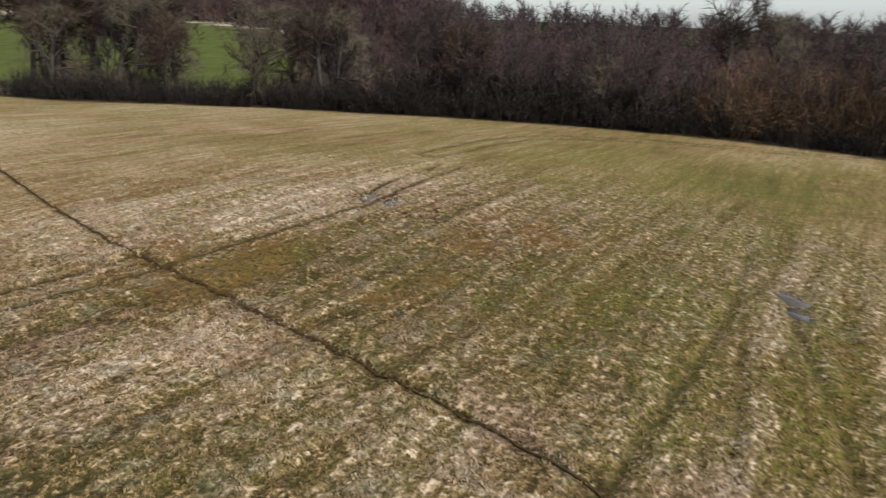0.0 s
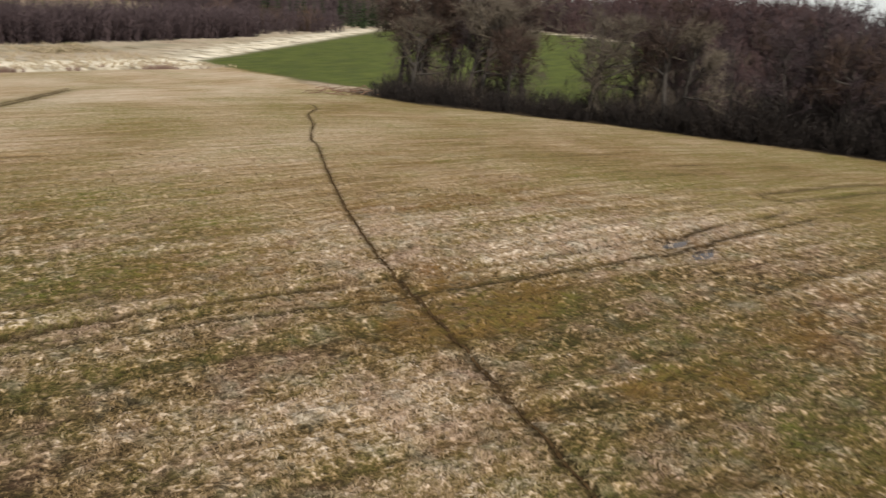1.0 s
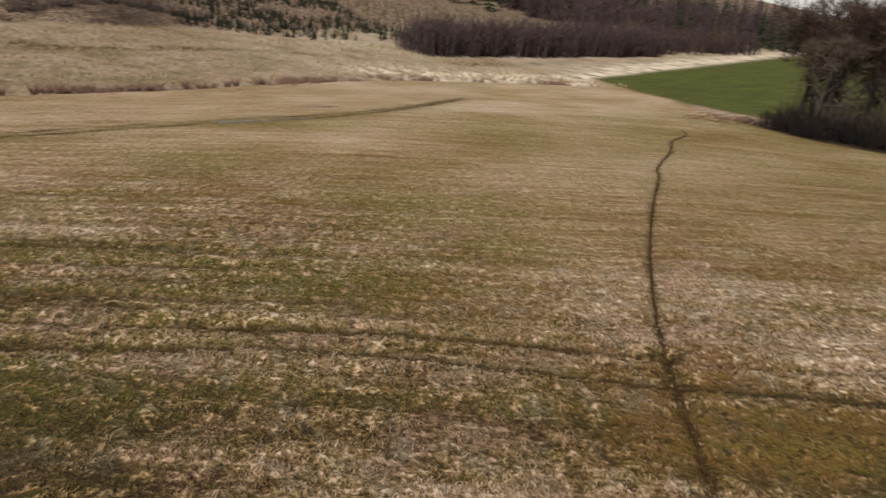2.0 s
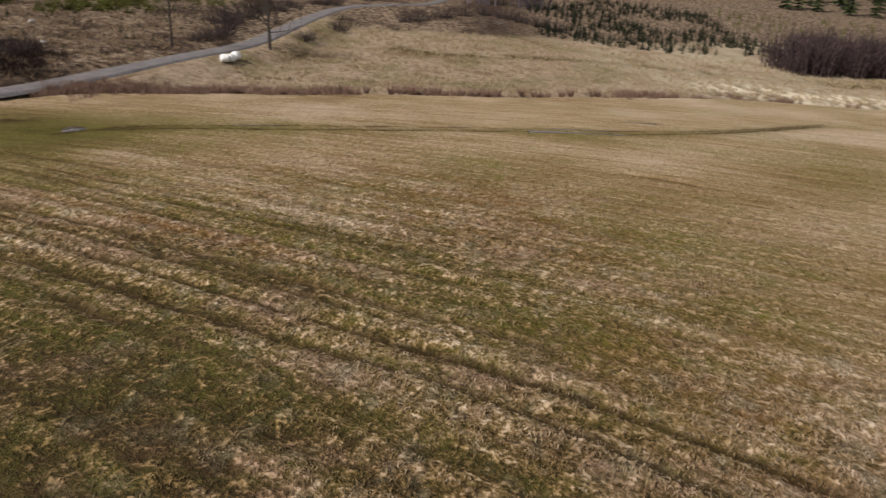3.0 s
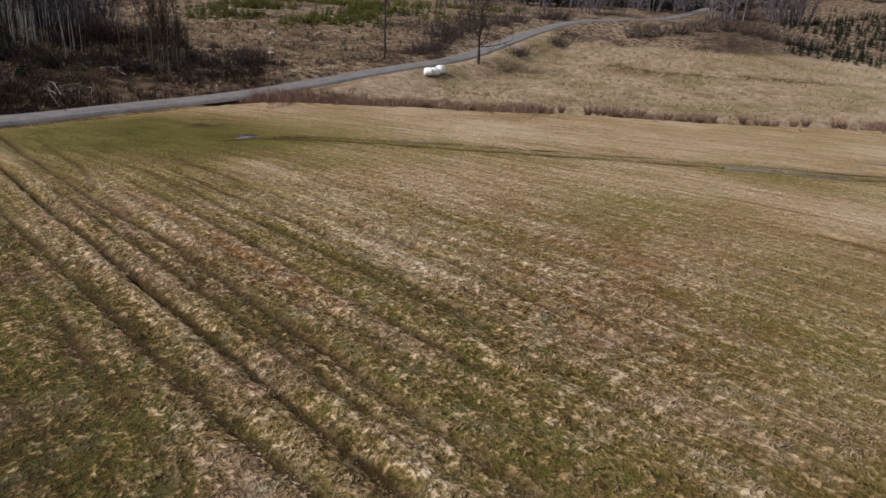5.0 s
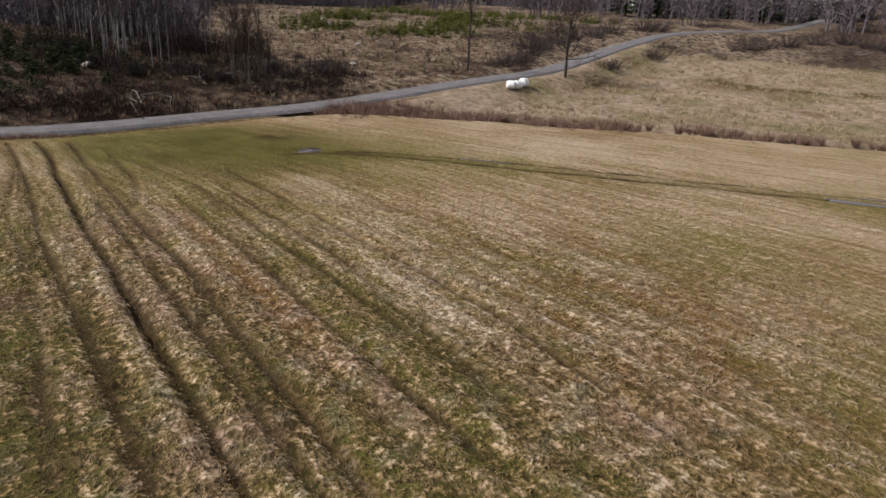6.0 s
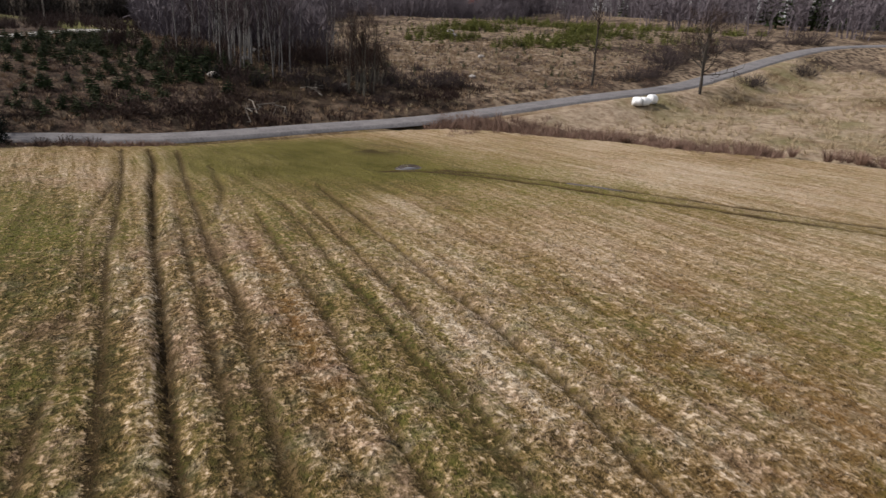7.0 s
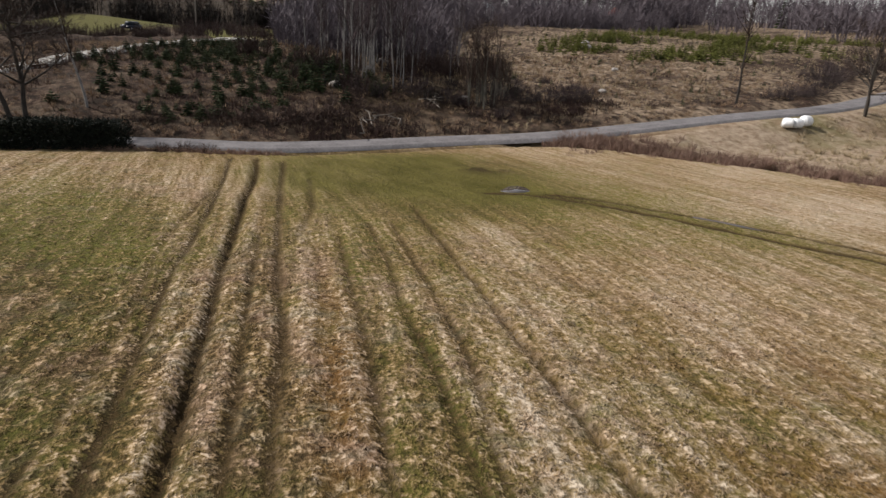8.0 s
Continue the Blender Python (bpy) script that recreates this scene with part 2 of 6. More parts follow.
def field_masks(x, y):
    """What grows where on the field: straw, moss, bare mud, wet; and the relief of it."""
    q = row_coordinate(x, y)
    p = 0.51 * x + 0.86 * y
    rows = 0.35 * fbm(q * 0.45, p * 0.03, 2, 10) + 0.65 * fbm(q * 1.25, p * 0.05, 2, 11)
    green, pale = patches(x, y, GREEN_PATCHES), patches(x, y, PALE_PATCHES)
    fine = fbm(q * 2.4, p * 0.16, 2, 12)
    clump = np.clip(0.5 + 1.3 * (fbm(q * 2.6, p * 2.1, 2, 15) - 0.5), 0, 1)          # tussocks
    broad = fbm(x / 11, y / 11, 3, 14)
    furrow = 0.5 + 0.5 * np.cos(2 * np.pi * q / 1.5 + 5 * fbm(x / 9, y / 9, 2, 16))
    # olive-brown sward, partly dimmer sunlight put into the colour
    dull = 1.3 * np.exp(-(((x + 11.5) / 5.5) ** 2 + ((y - 6) / 5) ** 2)) + 0.22 * np.exp(-(((x - 7) / 8) ** 2 + ((y - 16) / 6) ** 2)) + 0.5 * np.exp(-(((x + 6) / 3.5) ** 2 + ((y - 21.5) / 3) ** 2)) + 0.4 * np.exp(-(((x + 12.5) / 4) ** 2 + ((y - 14.5) / 3.5) ** 2)) + 0.35 * np.exp(-(((x - 24) / 9) ** 2 + ((y - 36) / 14) ** 2)) + 0.4 * np.exp(-(((x + 22.5) / 4.5) ** 2 + ((y + 11) / 8) ** 2))
    rough_sward = coarse(x, y)
    light = 0.03 + 0.08 * np.exp(-(((x + 30) / 8) ** 2 + ((y - 1) / 8) ** 2)) - 0.08 * np.exp(-(((x + 33) / 6) ** 2 + ((y - 14.5) / 5) ** 2)) + 0.09 * (1 - rough_sward) + 0.22 * np.exp(-(((x + 24) / 15) ** 2 + ((y - 40) / 14) ** 2)) + 0.3 * ramp(-54, -62, x)
    light = light + 0.14 * np.exp(-(((x + 29.5) / 4.5) ** 2 + ((y - 2) / 8) ** 2)) - 0.08 * np.exp(-(((x + 23.5) / 4.5) ** 2 + ((y - 15) / 5) ** 2)) + 0.16 * np.exp(-(((x - 1) / 9) ** 2 + ((y - 29) / 8) ** 2)) + 0.04 * np.exp(-(((x + 27) / 7) ** 2 + ((y - 21) / 6) ** 2)) - 0.22 * np.exp(-(((x + 16) / 4) ** 2 + ((y - 21) / 4) ** 2)) - 0.3 * np.exp(-(((x + 7.5) / 3.5) ** 2 + ((y - 24) / 3.5) ** 2))
    fleck = np.exp(-(((x - 2) / 13) ** 2 + ((y - 19) / 12) ** 2)) * ramp(30, 24, y + 1.2 * (x + 6))
    north_east = np.exp(-(((x - 9) / 13) ** 2 + ((y - 43) / 10) ** 2))
    worn = 0.65 + 0.7 * (vnoise(x / 3, y / 3, 31) - 0.3)
    ruts = np.maximum(groove(x, y, RUT_WEST, 0.2), (0.65 - 0.35 * ramp(12, 16, y) * ramp(32, 28, y)) * groove(x, y, RUT_EAST, 0.21))
    beside = 0 * q
    for line in (RUT_WEST, RUT_EAST):
        d = line_distance(x, y, line, 6)[0]
        beside = np.maximum(beside, np.exp(-((np.abs(d) - 0.75) / 0.38) ** 2))
    d = line_distance(x, y, RUT_WEST, 12)[0]
    ridges = np.exp(-(d / 5.0) ** 2) * (0.5 + 0.5 * np.cos(2 * np.pi * (d - 0.6) / 1.15 + 2 * fbm(x / 6, y / 6, 2, 19)))
    beside = beside * (0.12 + 0.55 * ramp(22, 27, y) * ramp(40, 36, y))
    wide = np.maximum(groove(x, y, RUT_WEST, 0.6), groove(x, y, RUT_EAST, 0.6)) + np.exp(-(((x - 12.4) / 1.0) ** 2 + ((y - 22.6) / 1.6) ** 2))
    trail = (0.3 + 0.25 * ramp(-16, -9, x) * ramp(3, -2, x)) * groove(x, y, TRAIL, 0.16)
    soil, cut, bands = 0 * q, 0 * q, 0 * q
    for k, (line, w, bare, deep) in enumerate(FURROWS):
        g = groove(x, y, line, w)
        soil, cut = np.maximum(soil, bare * g), np.maximum(cut, deep * g)
        if 1 <= k <= 5:
            d = line_distance(x, y, line, 3)[0]
            bands = np.maximum(bands, np.exp(-((d + 0.45) / 0.34) ** 2) * (0.9 if k in (1, 3) else 0.6))
    bands = bands * (0.35 + 0.9 * vnoise(q * 0.5, p * 0.2, 33))
    d = line_distance(x, y, FURROWS[1][0], 4)[0]
    coarse_row = np.exp(-((d - 0.7) / 0.55) ** 2) * ramp(-12, -5, y) * ramp(13, 9, y)
    cross = np.maximum(groove(x, y, CROSS, 0.42), 0.8 * groove(x, y, CROSS_WEST, 0.38)) * (0.5 + 0.8 * ramp(-14, -4, y))
    crest, _ = line_distance(x, y, CREST, 4)
    crest = np.maximum(np.exp(-((crest - 0.9) / 0.3) ** 2), np.exp(-((crest + 0.9) / 0.3) ** 2))
    faint = 0.16 * groove(x, y, FAINT_TRAIL, 0.22)
    wet = np.exp(-(((x + 46) / 9) ** 2 + ((y + 18) / 10) ** 2) ** 1.5) * (0.65 + 0.9 * fbm(x / 4, y / 4, 3, 34)) + (0.7 - 0.35 * ramp(-8, 6, y)) * np.exp(-(line_distance(x, y, CROSS, 6)[0] / 1.7) ** 2)
    churn = np.exp(-(((x + 3.2) / 2.4) ** 2 + ((y - 34) / 4.2) ** 2)) + 0.8 * np.exp(-(((x - 12.4) / 1.5) ** 2 + ((y - 22.6) / 2.2) ** 2))
    bog = np.exp(-(((x + 53) / 2.4) ** 2 + ((y + 17.6) / 1.6) ** 2)) * ramp(0.45, 0.6, fbm(x / 1.2, y / 1.2, 2, 35))
    pale_rows = np.exp(-(line_distance(x, y, RUT_WEST, 9)[0] / 2.8) ** 2)
    patchy = fbm(x / 3, y / 3, 2, 24)
    straw = np.clip(0.46 - 0.45 * np.clip(wet, 0, 1) + light + (0.2 + 0.7 * rough_sward) * (rows - 0.5) + 0.55 * pale - 0.22 * green + 0.45 * rough_sward * (clump - 0.5) + 0.5 * (fine - 0.5) + 1.1 * (broad - 0.52)
                    + 0.12 * pale_rows * ramp(26, 30, y) + 0.25 * rough_sward * (furrow - 0.5) - 0.42 * dull + (0.3 - 0.2 * ramp(2, 9, y)) * (ridges - 0.25) + beside - 0.42 * north_east - 0.14 * bands - 0.16 * coarse_row
                    + fleck * (0.18 + 0.9 * (patchy - 0.5)) - 0.1 * (rough_sward - 0.3), -0.2, 1.1)
    straw = np.clip(0.38 + 0.07 * (1 - rough_sward) + 0.06 * np.exp(-(((x + 35) / 12) ** 2 + ((y - 15) / 18) ** 2)) + (0.42 + 0.08 * rough_sward) * (straw - 0.45) - 0.10 * np.clip(dull, 0, 1)
                    + 0.09 * ramp(-42, -54, x) * ramp(-14, -4, y) + 0.06 * np.exp(-(((x + 25) / 6) ** 2 + ((y - 16) / 6) ** 2)), 0, 1)
    moss = np.clip(0.28 - 0.5 * beside - 0.25 * fleck + 0.4 * green - 0.4 * pale - 0.6 * (rows - 0.5) + 1.2 * (fbm(x / 7, y / 7, 3, 21) - 0.5) + 0.5 * (fine - 0.5) + 0.75 * np.clip(wet, 0, 1) + 0.22 * dull + 0.3 * north_east
                   + 0.10 * ramp(34, 44, y) + 0.18 * (1 - rough_sward) - light + 0.35 * bands + 0.2 * np.exp(-(((x - 4) / 13) ** 2 + ((y - 20) / 11) ** 2)) - 0.2 * coarse_row, 0, 1)
    # bare soil; the dull term paints shadow between tussocks as mud
    mud = np.clip(0.35 * ruts * worn + 0.9 * trail + 0.3 * soil * worn + 0.3 * cross + 0.6 * crest + faint + 0.9 * bog
                  + 0.75 * np.clip(churn, 0, 1) * wide * (0.6 + 0.6 * (clump - 0.5)) + 0.5 * np.clip(dull, 0, 1) * ramp(0.5, 0.2, clump), 0, 1)
    relief = 0.13 * rough_sward * (clump - 0.5) + 0.07 * ridges + 0.12 * beside + 0.10 * (fbm(x * 0.6, y * 0.6, 3, 41) - 0.5) + 0.10 * (rows - 0.5) + 0.07 * (fine - 0.5) + 0.06 * rough_sward * furrow \
        - (0.24 - 0.12 * ramp(2, 9, y)) * ruts - 0.20 * trail - cut - 0.10 * cross - 0.12 * crest
    return straw, moss, mud, np.clip(wet, 0, 1), relief


def furrows_at(x, y):
    """Signed distance to the nearest furrow or rut, how strongly it shows, and its half width."""
    best, show, half = np.full(x.shape, 9.0), 0 * x, np.full(x.shape, 0.15)
    worn = np.clip(0.55 + 0.9 * vnoise(x / 2.3, y / 2.3, 37), 0, 1.15)
    for line, w, bare, deep in FURROWS + [(TRAIL, 0.10, 0.5, 0), (RUT_WEST, 0.19, 0.85, 0), (RUT_EAST, 0.17, 0.75, 0), (CROSS, 0.36, 0.75, 0), (CROSS_WEST, 0.3, 0.65, 0)]:
        d, _ = line_distance(x, y, line, 3)
        near = np.abs(d) < np.abs(best)
        best = np.where(near, d, best)
        show = np.where(near, 1.35 * bare * np.exp(-(d / 0.45) ** 4), show)
        half = np.where(near, 0.72 * w * (1 - 0.4 * ramp(2, 9, y)) if line is RUT_WEST or line is RUT_EAST else 0.8 * w, half)
    return np.clip(best, -2, 2), np.clip(show * worn, 0, 1), half


def hedge_y(x):
    """The line at which the mown field ends under the trees."""
    return 69.3 + 0.55 * soft(-40 - x, 6) - 0.0115 * soft(x - 12, 8) ** 2


def zones(x, y):
    """Shares of mown field, rough hillside, meadow, marsh, sown green field, woodland floor with painted birch shade.
    """
    s, _ = line_distance(x, y, ROAD)
    s = -s
    wob = 3 * (fbm(x / 5, y / 5, 3, 51) - 0.5)
    ditch, _ = line_distance(x, y, DITCH)
    beyond = ramp(-0.5, 1.5, s + 0.3 * wob - 1.2)
    west = ramp(-1.5, 1.5, 0.5 * wob - ditch) * (1 - beyond)
    north = ramp(-1, 1, y - hedge_y(x) - 0.6 + 0.4 * wob) * (1 - beyond)
    left = 106 * (x + 100) + 38 * (y - 97)                       # east of the marsh's edge
    lower = y - np.where(x < -60, 86 - 0.25 * (x + 60), 86 - 0.15 * (x + 60))
    upper = 307 - 1.03 * (x + 116) - y
    green = ramp(-2, 2, left / 112 + 0.4 * wob) * ramp(-1.5, 1.5, lower + 0.4 * wob) * ramp(-3, 3, upper + wob) * ramp(-3, 3, -0.22 * y - x + wob)
    m, _ = line_distance(x, y, MARSH)
    pale = np.exp(-(m / (9 + 2.5 * wob)) ** 2) + ramp(-3, 0, -upper) * ramp(14, 8, -upper) * ramp(0, 10, -0.2 * y - x)
    marsh = np.clip(1.3 * pale, 0, 1) * (1 - green) * np.maximum(north, west)
    wood = north * ramp(-3, 3, x + 0.22 * y - wob) * (1 - green) * (1 - marsh)
    wood = np.maximum(wood, north * ramp(14, 30, -upper) * (1 - west))
    edge = north * ramp(13, 9, y - hedge_y(x)) * ramp(-57, -50, x)
    wood = np.maximum(wood, edge)
    meadow = np.clip(np.maximum(west, north) - marsh - green - wood, 0, 1)
    far = ramp(75, 95, s) * ramp(-135, -112, x)
    farther = far * ramp(230, 180, s)
    rough = np.clip(beyond * (1 - farther), 0, 1)
    slope = ramp(57, 66, -83 - 0.45 * soft(y - 15, 10) - x + 0.5 * wob) * (1 - green)
    rough = np.maximum(rough, slope * np.maximum(meadow, marsh))
    meadow, marsh = meadow * (1 - slope), marsh * (1 - slope)
    slope = (y - 17) / np.minimum(x + 18, -1.0)                  # the birch wood behind the hillock
    grove = ramp(1.08, 1.15, slope) * ramp(1.84, 1.76, slope) * ramp(86, 94, np.hypot(x + 18, y - 17)) * ramp(-50, -58, x) * ramp(-48, -52, y)
    rough, green, farther = rough * (1 - grove), green * (1 - grove), farther * (1 - grove)
    behind = ramp(-170, -178, y - 0.1 * (x + 60)) * ramp(-230, -205, x)
    rough, green, farther = rough * (1 - behind), green * (1 - behind), farther * (1 - behind)
    # shadow of the birches and alders, painted with the dark woodland floor colour
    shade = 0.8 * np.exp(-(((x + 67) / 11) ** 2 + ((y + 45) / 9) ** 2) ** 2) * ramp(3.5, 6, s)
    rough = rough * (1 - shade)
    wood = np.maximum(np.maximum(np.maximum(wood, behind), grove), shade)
    field = np.clip(1 - rough - meadow - marsh - np.clip(green + farther, 0, 1) - wood, 0, 1)
    return field, rough, meadow, marsh, np.clip(green + 0.8 * farther, 0, 1), wood


# ---- materials ----
def material(name, rough=0.9):
    m = bpy.data.materials.new(name)
    m.use_nodes = True
    b = m.node_tree.nodes["Principled BSDF"]
    b.inputs["Roughness"].default_value = rough
    b.inputs["Specular IOR Level"].default_value = 0.25
    return m, m.node_tree, b


def node(nt, kind, **values):
    n = nt.nodes.new(kind)
    for key, value in values.items():
        n.inputs[key.replace("_", " ")].default_value = value
    return n


def mix(nt, a, b, factor):
    """A colour mixed of two; each of the three is a socket or a value."""
    n = nt.nodes.new("ShaderNodeMix")
    n.data_type = "RGBA"
    for k, v in ((6, a), (7, b), (0, factor)):
        if hasattr(v, "links"):
            nt.links.new(v, n.inputs[k])
        else:
            n.inputs[k].default_value = (*v, 1) if isinstance(v, tuple) else v
    return n.outputs[2]


def noise_of(nt, scale, detail=4.0, low=0.35, high=0.65, stretch=None, rough=0.55):
    """A noise in metres, its contrast drawn out between low and high."""
    co = nt.nodes.new("ShaderNodeTexCoord")
    n = node(nt, "ShaderNodeTexNoise", Scale=scale, Detail=detail, Roughness=rough)
    src = co.outputs["Object"]
    if stretch:
        mp = nt.nodes.new("ShaderNodeMapping")
        mp.inputs["Scale"].default_value = stretch
        nt.links.new(src, mp.inputs["Vector"])
        src = mp.outputs[0]
    nt.links.new(src, n.inputs["Vector"])
    r = nt.nodes.new("ShaderNodeMapRange")
    r.inputs["From Min"].default_value, r.inputs["From Max"].default_value = low, high
    nt.links.new(n.outputs["Fac"], r.inputs["Value"])
    return r.outputs[0]


def arithmetic(nt, how, a, b):
    n = nt.nodes.new("ShaderNodeMath")
    n.operation, n.use_clamp = how, True
    for k, v in ((0, a), (1, b)):
        if hasattr(v, "links"):
            nt.links.new(v, n.inputs[k])
        else:
            n.inputs[k].default_value = v
    return n.outputs[0]


def bump(nt, bsdf, height, strength, distance):
    n = node(nt, "ShaderNodeBump", Strength=strength, Distance=distance)
    nt.links.new(height, n.inputs["Height"])
    nt.links.new(n.outputs[0], bsdf.inputs["Normal"])


def attribute(nt, name):
    n = nt.nodes.new("ShaderNodeAttribute")
    n.attribute_name = name
    s = nt.nodes.new("ShaderNodeSeparateColor")
    nt.links.new(n.outputs["Color"], s.inputs[0])
    return s.outputs[0], s.outputs[1], s.outputs[2]


def flow_noise(nt, scale, stretch, detail, low, high, rough):
    """A noise in metres across and along the mown rows."""
    at_row = nt.nodes.new("ShaderNodeAttribute")
    at_row.attribute_name = "flow"
    mp = nt.nodes.new("ShaderNodeMapping")
    mp.inputs["Scale"].default_value = stretch
    mp.inputs["Location"].default_value = (7.1 * scale, 3.7 * scale, 0)
    n = node(nt, "ShaderNodeTexNoise", Scale=scale, Detail=detail, Roughness=rough)
    r = nt.nodes.new("ShaderNodeMapRange")
    r.inputs["From Min"].default_value, r.inputs["From Max"].default_value = low, high
    nt.links.new(at_row.outputs["Vector"], mp.inputs["Vector"])
    nt.links.new(mp.outputs[0], n.inputs["Vector"])
    nt.links.new(n.outputs["Fac"], r.inputs["Value"])
    return r.outputs[0]


def total(nt, *terms, shift=0.0):
    """A weighted sum, clamped to 0 to 1 at its end."""
    last = shift
    for k, (socket, weight) in enumerate(terms):
        n = nt.nodes.new("ShaderNodeMath")
        n.operation, n.use_clamp = "MULTIPLY_ADD", k == len(terms) - 1
        nt.links.new(socket, n.inputs[0])
        n.inputs[1].default_value = weight
        if k:
            nt.links.new(last, n.inputs[2])
        else:
            n.inputs[2].default_value = shift
        last = n.outputs[0]
    return last


def colour_ramp(nt, factor, *stops):
    n = nt.nodes.new("ShaderNodeValToRGB")
    e = n.color_ramp.elements
    while len(e) < len(stops):
        e.new(0.5)
    for k, (place, colour) in enumerate(stops):
        e[k].position, e[k].color = place, (*colour, 1)
    nt.links.new(factor, n.inputs[0])
    return n.outputs[0]


def offset(nt, socket, by):
    n = nt.nodes.new("ShaderNodeMath")
    n.operation = "ADD"
    nt.links.new(socket, n.inputs[0])
    n.inputs[1].default_value = by
    return n.outputs[0]


def furrow_mask(nt, ragged):
    """How far a point lies in a furrow, from the distance to its line, with ragged edges."""
    n = nt.nodes.new("ShaderNodeAttribute")
    n.attribute_name = "furrow"
    xyz = nt.nodes.new("ShaderNodeSeparateXYZ")
    nt.links.new(n.outputs["Vector"], xyz.inputs[0])
    away = nt.nodes.new("ShaderNodeMath")
    away.operation = "MULTIPLY_ADD"
    nt.links.new(offset(nt, ragged, -0.5), away.inputs[0])
    away.inputs[1].default_value = 0.36
    nt.links.new(xyz.outputs[0], away.inputs[2])
    share = nt.nodes.new("ShaderNodeMath")
    share.operation = "DIVIDE"
    nt.links.new(away.outputs[0], share.inputs[0])
    nt.links.new(xyz.outputs[2], share.inputs[1])
    square = nt.nodes.new("ShaderNodeMath")
    square.operation = "MULTIPLY"
    nt.links.new(share.outputs[0], square.inputs[0])
    nt.links.new(share.outputs[0], square.inputs[1])
    fall = nt.nodes.new("ShaderNodeMath")
    fall.operation = "MULTIPLY_ADD"
    nt.links.new(square.outputs[0], fall.inputs[0])
    fall.inputs[1].default_value, fall.inputs[2].default_value = -0.5, 1.0
    fall.use_clamp = True
    return arithmetic(nt, "MULTIPLY", fall.outputs[0], xyz.outputs[1])


def sward_hues(nt):
    """Patches of fresh green, of pinkish straw and of grey, washed-out straw in the old grass."""
    return (noise_of(nt, 0.62, 5, 0.50, 0.70, (1.15, 0.9, 1.0), 0.62), noise_of(nt, 0.45, 5, 0.47, 0.66, (1.2, 0.85, 1.0), 0.64), noise_of(nt, 0.95, 5, 0.52, 0.68, (0.9, 1.2, 1.0), 0.6))


SWARD = ((0.0, (0.042, 0.029, 0.013)), (0.20, (0.108, 0.073, 0.028)), (0.42, (0.228, 0.150, 0.066)), (0.66, (0.375, 0.275, 0.170)), (1.0, (0.54, 0.44, 0.335)))
MUD = (0.034, 0.020, 0.010)


def ground_material():
    m, nt, b = material("ground", 0.95)
    b.inputs["Specular IOR Level"].default_value = 0.08
    straw, moss, mud = attribute(nt, "grow")
    rough, meadow, marsh = attribute(nt, "zone_a")
    green, wood, wet = attribute(nt, "zone_b")
    red, pasture, lumpy = attribute(nt, "extra")
    n1, n3 = noise_of(nt, 8, 6, 0.39, 0.61), noise_of(nt, 0.35, 4, 0.3, 0.7)
    # the sward: tufts, gaps with shade painted in, and streaks along the rows
    tuft, small = flow_noise(nt, 3.4, (1.0, 0.85, 1.0), 4, 0.38, 0.62, 0.62), flow_noise(nt, 9.0, (1.0, 0.9, 1.0), 5, 0.36, 0.64, 0.68)
    row, thin = flow_noise(nt, 1.5, (1.0, 0.07, 1.0), 3, 0.35, 0.65, 0.55), flow_noise(nt, 4.2, (1.0, 0.09, 1.0), 3, 0.35, 0.65, 0.55)
    shaded_gap = flow_noise(nt, 4.6, (1.0, 0.8, 1.0), 4, 0.53, 0.63, 0.64)
    uneven = total(nt, (tuft, 0.38), (small, 0.46), (row, 0.08), (thin, 0.08))
    tone = total(nt, (straw, 1.0), (thin, 0.14), (row, 0.10), shift=-0.12)
    swing = nt.nodes.new("ShaderNodeMath")
    swing.operation = "MULTIPLY"
    nt.links.new(offset(nt, uneven, -0.5), swing.inputs[0])
    nt.links.new(offset(nt, lumpy, 0.22), swing.inputs[1])
    tone = arithmetic(nt, "ADD", tone, swing.outputs[0])
    f = colour_ramp(nt, tone, *SWARD)
    fresh, blush, bleached = sward_hues(nt)
    f = mix(nt, f, mix(nt, (0.130, 0.072, 0.042), (0.48, 0.34, 0.255), tone), arithmetic(nt, "MULTIPLY", blush, total(nt, (lumpy, 0.65), shift=0.10)))      # older, pinkish straw
    f = mix(nt, f, (0.165, 0.086, 0.028), arithmetic(nt, "MULTIPLY", red, arithmetic(nt, "SUBTRACT", 1.05, tone)))
    f = mix(nt, f, mix(nt, (0.120, 0.104, 0.066), (0.42, 0.375, 0.285), tone), arithmetic(nt, "MULTIPLY", bleached, total(nt, (lumpy, 0.5), shift=0.05)))
    moss = total(nt, (moss, 0.95), (fresh, 0.42))
    mossy = arithmetic(nt, "MULTIPLY", moss, total(nt, (small, -0.6), (tuft, -0.5), (thin, -0.25), shift=1.22))
    f = mix(nt, f, mix(nt, (0.076, 0.077, 0.014), (0.205, 0.203, 0.043), small), mossy)
    # shade between the tufts, darkened into the base colour
    shaded_gap = arithmetic(nt, "MULTIPLY", shaded_gap, arithmetic(nt, "MULTIPLY", lumpy, 0.7))
    f = mix(nt, f, (0.040, 0.028, 0.011), shaded_gap)
    mire = flow_noise(nt, 0.45, (1.0, 0.5, 1.0), 5, 0.36, 0.64, 0.6)
    f = mix(nt, f, mix(nt, mix(nt, (0.040, 0.036, 0.008), (0.098, 0.086, 0.017), small), (0.128, 0.110, 0.030), mire), arithmetic(nt, "MULTIPLY", wet, 0.9))
    cut_in = furrow_mask(nt, small)
    f = mix(nt, f, mix(nt, (0.034, 0.022, 0.010), (0.10, 0.066, 0.026), small), cut_in)
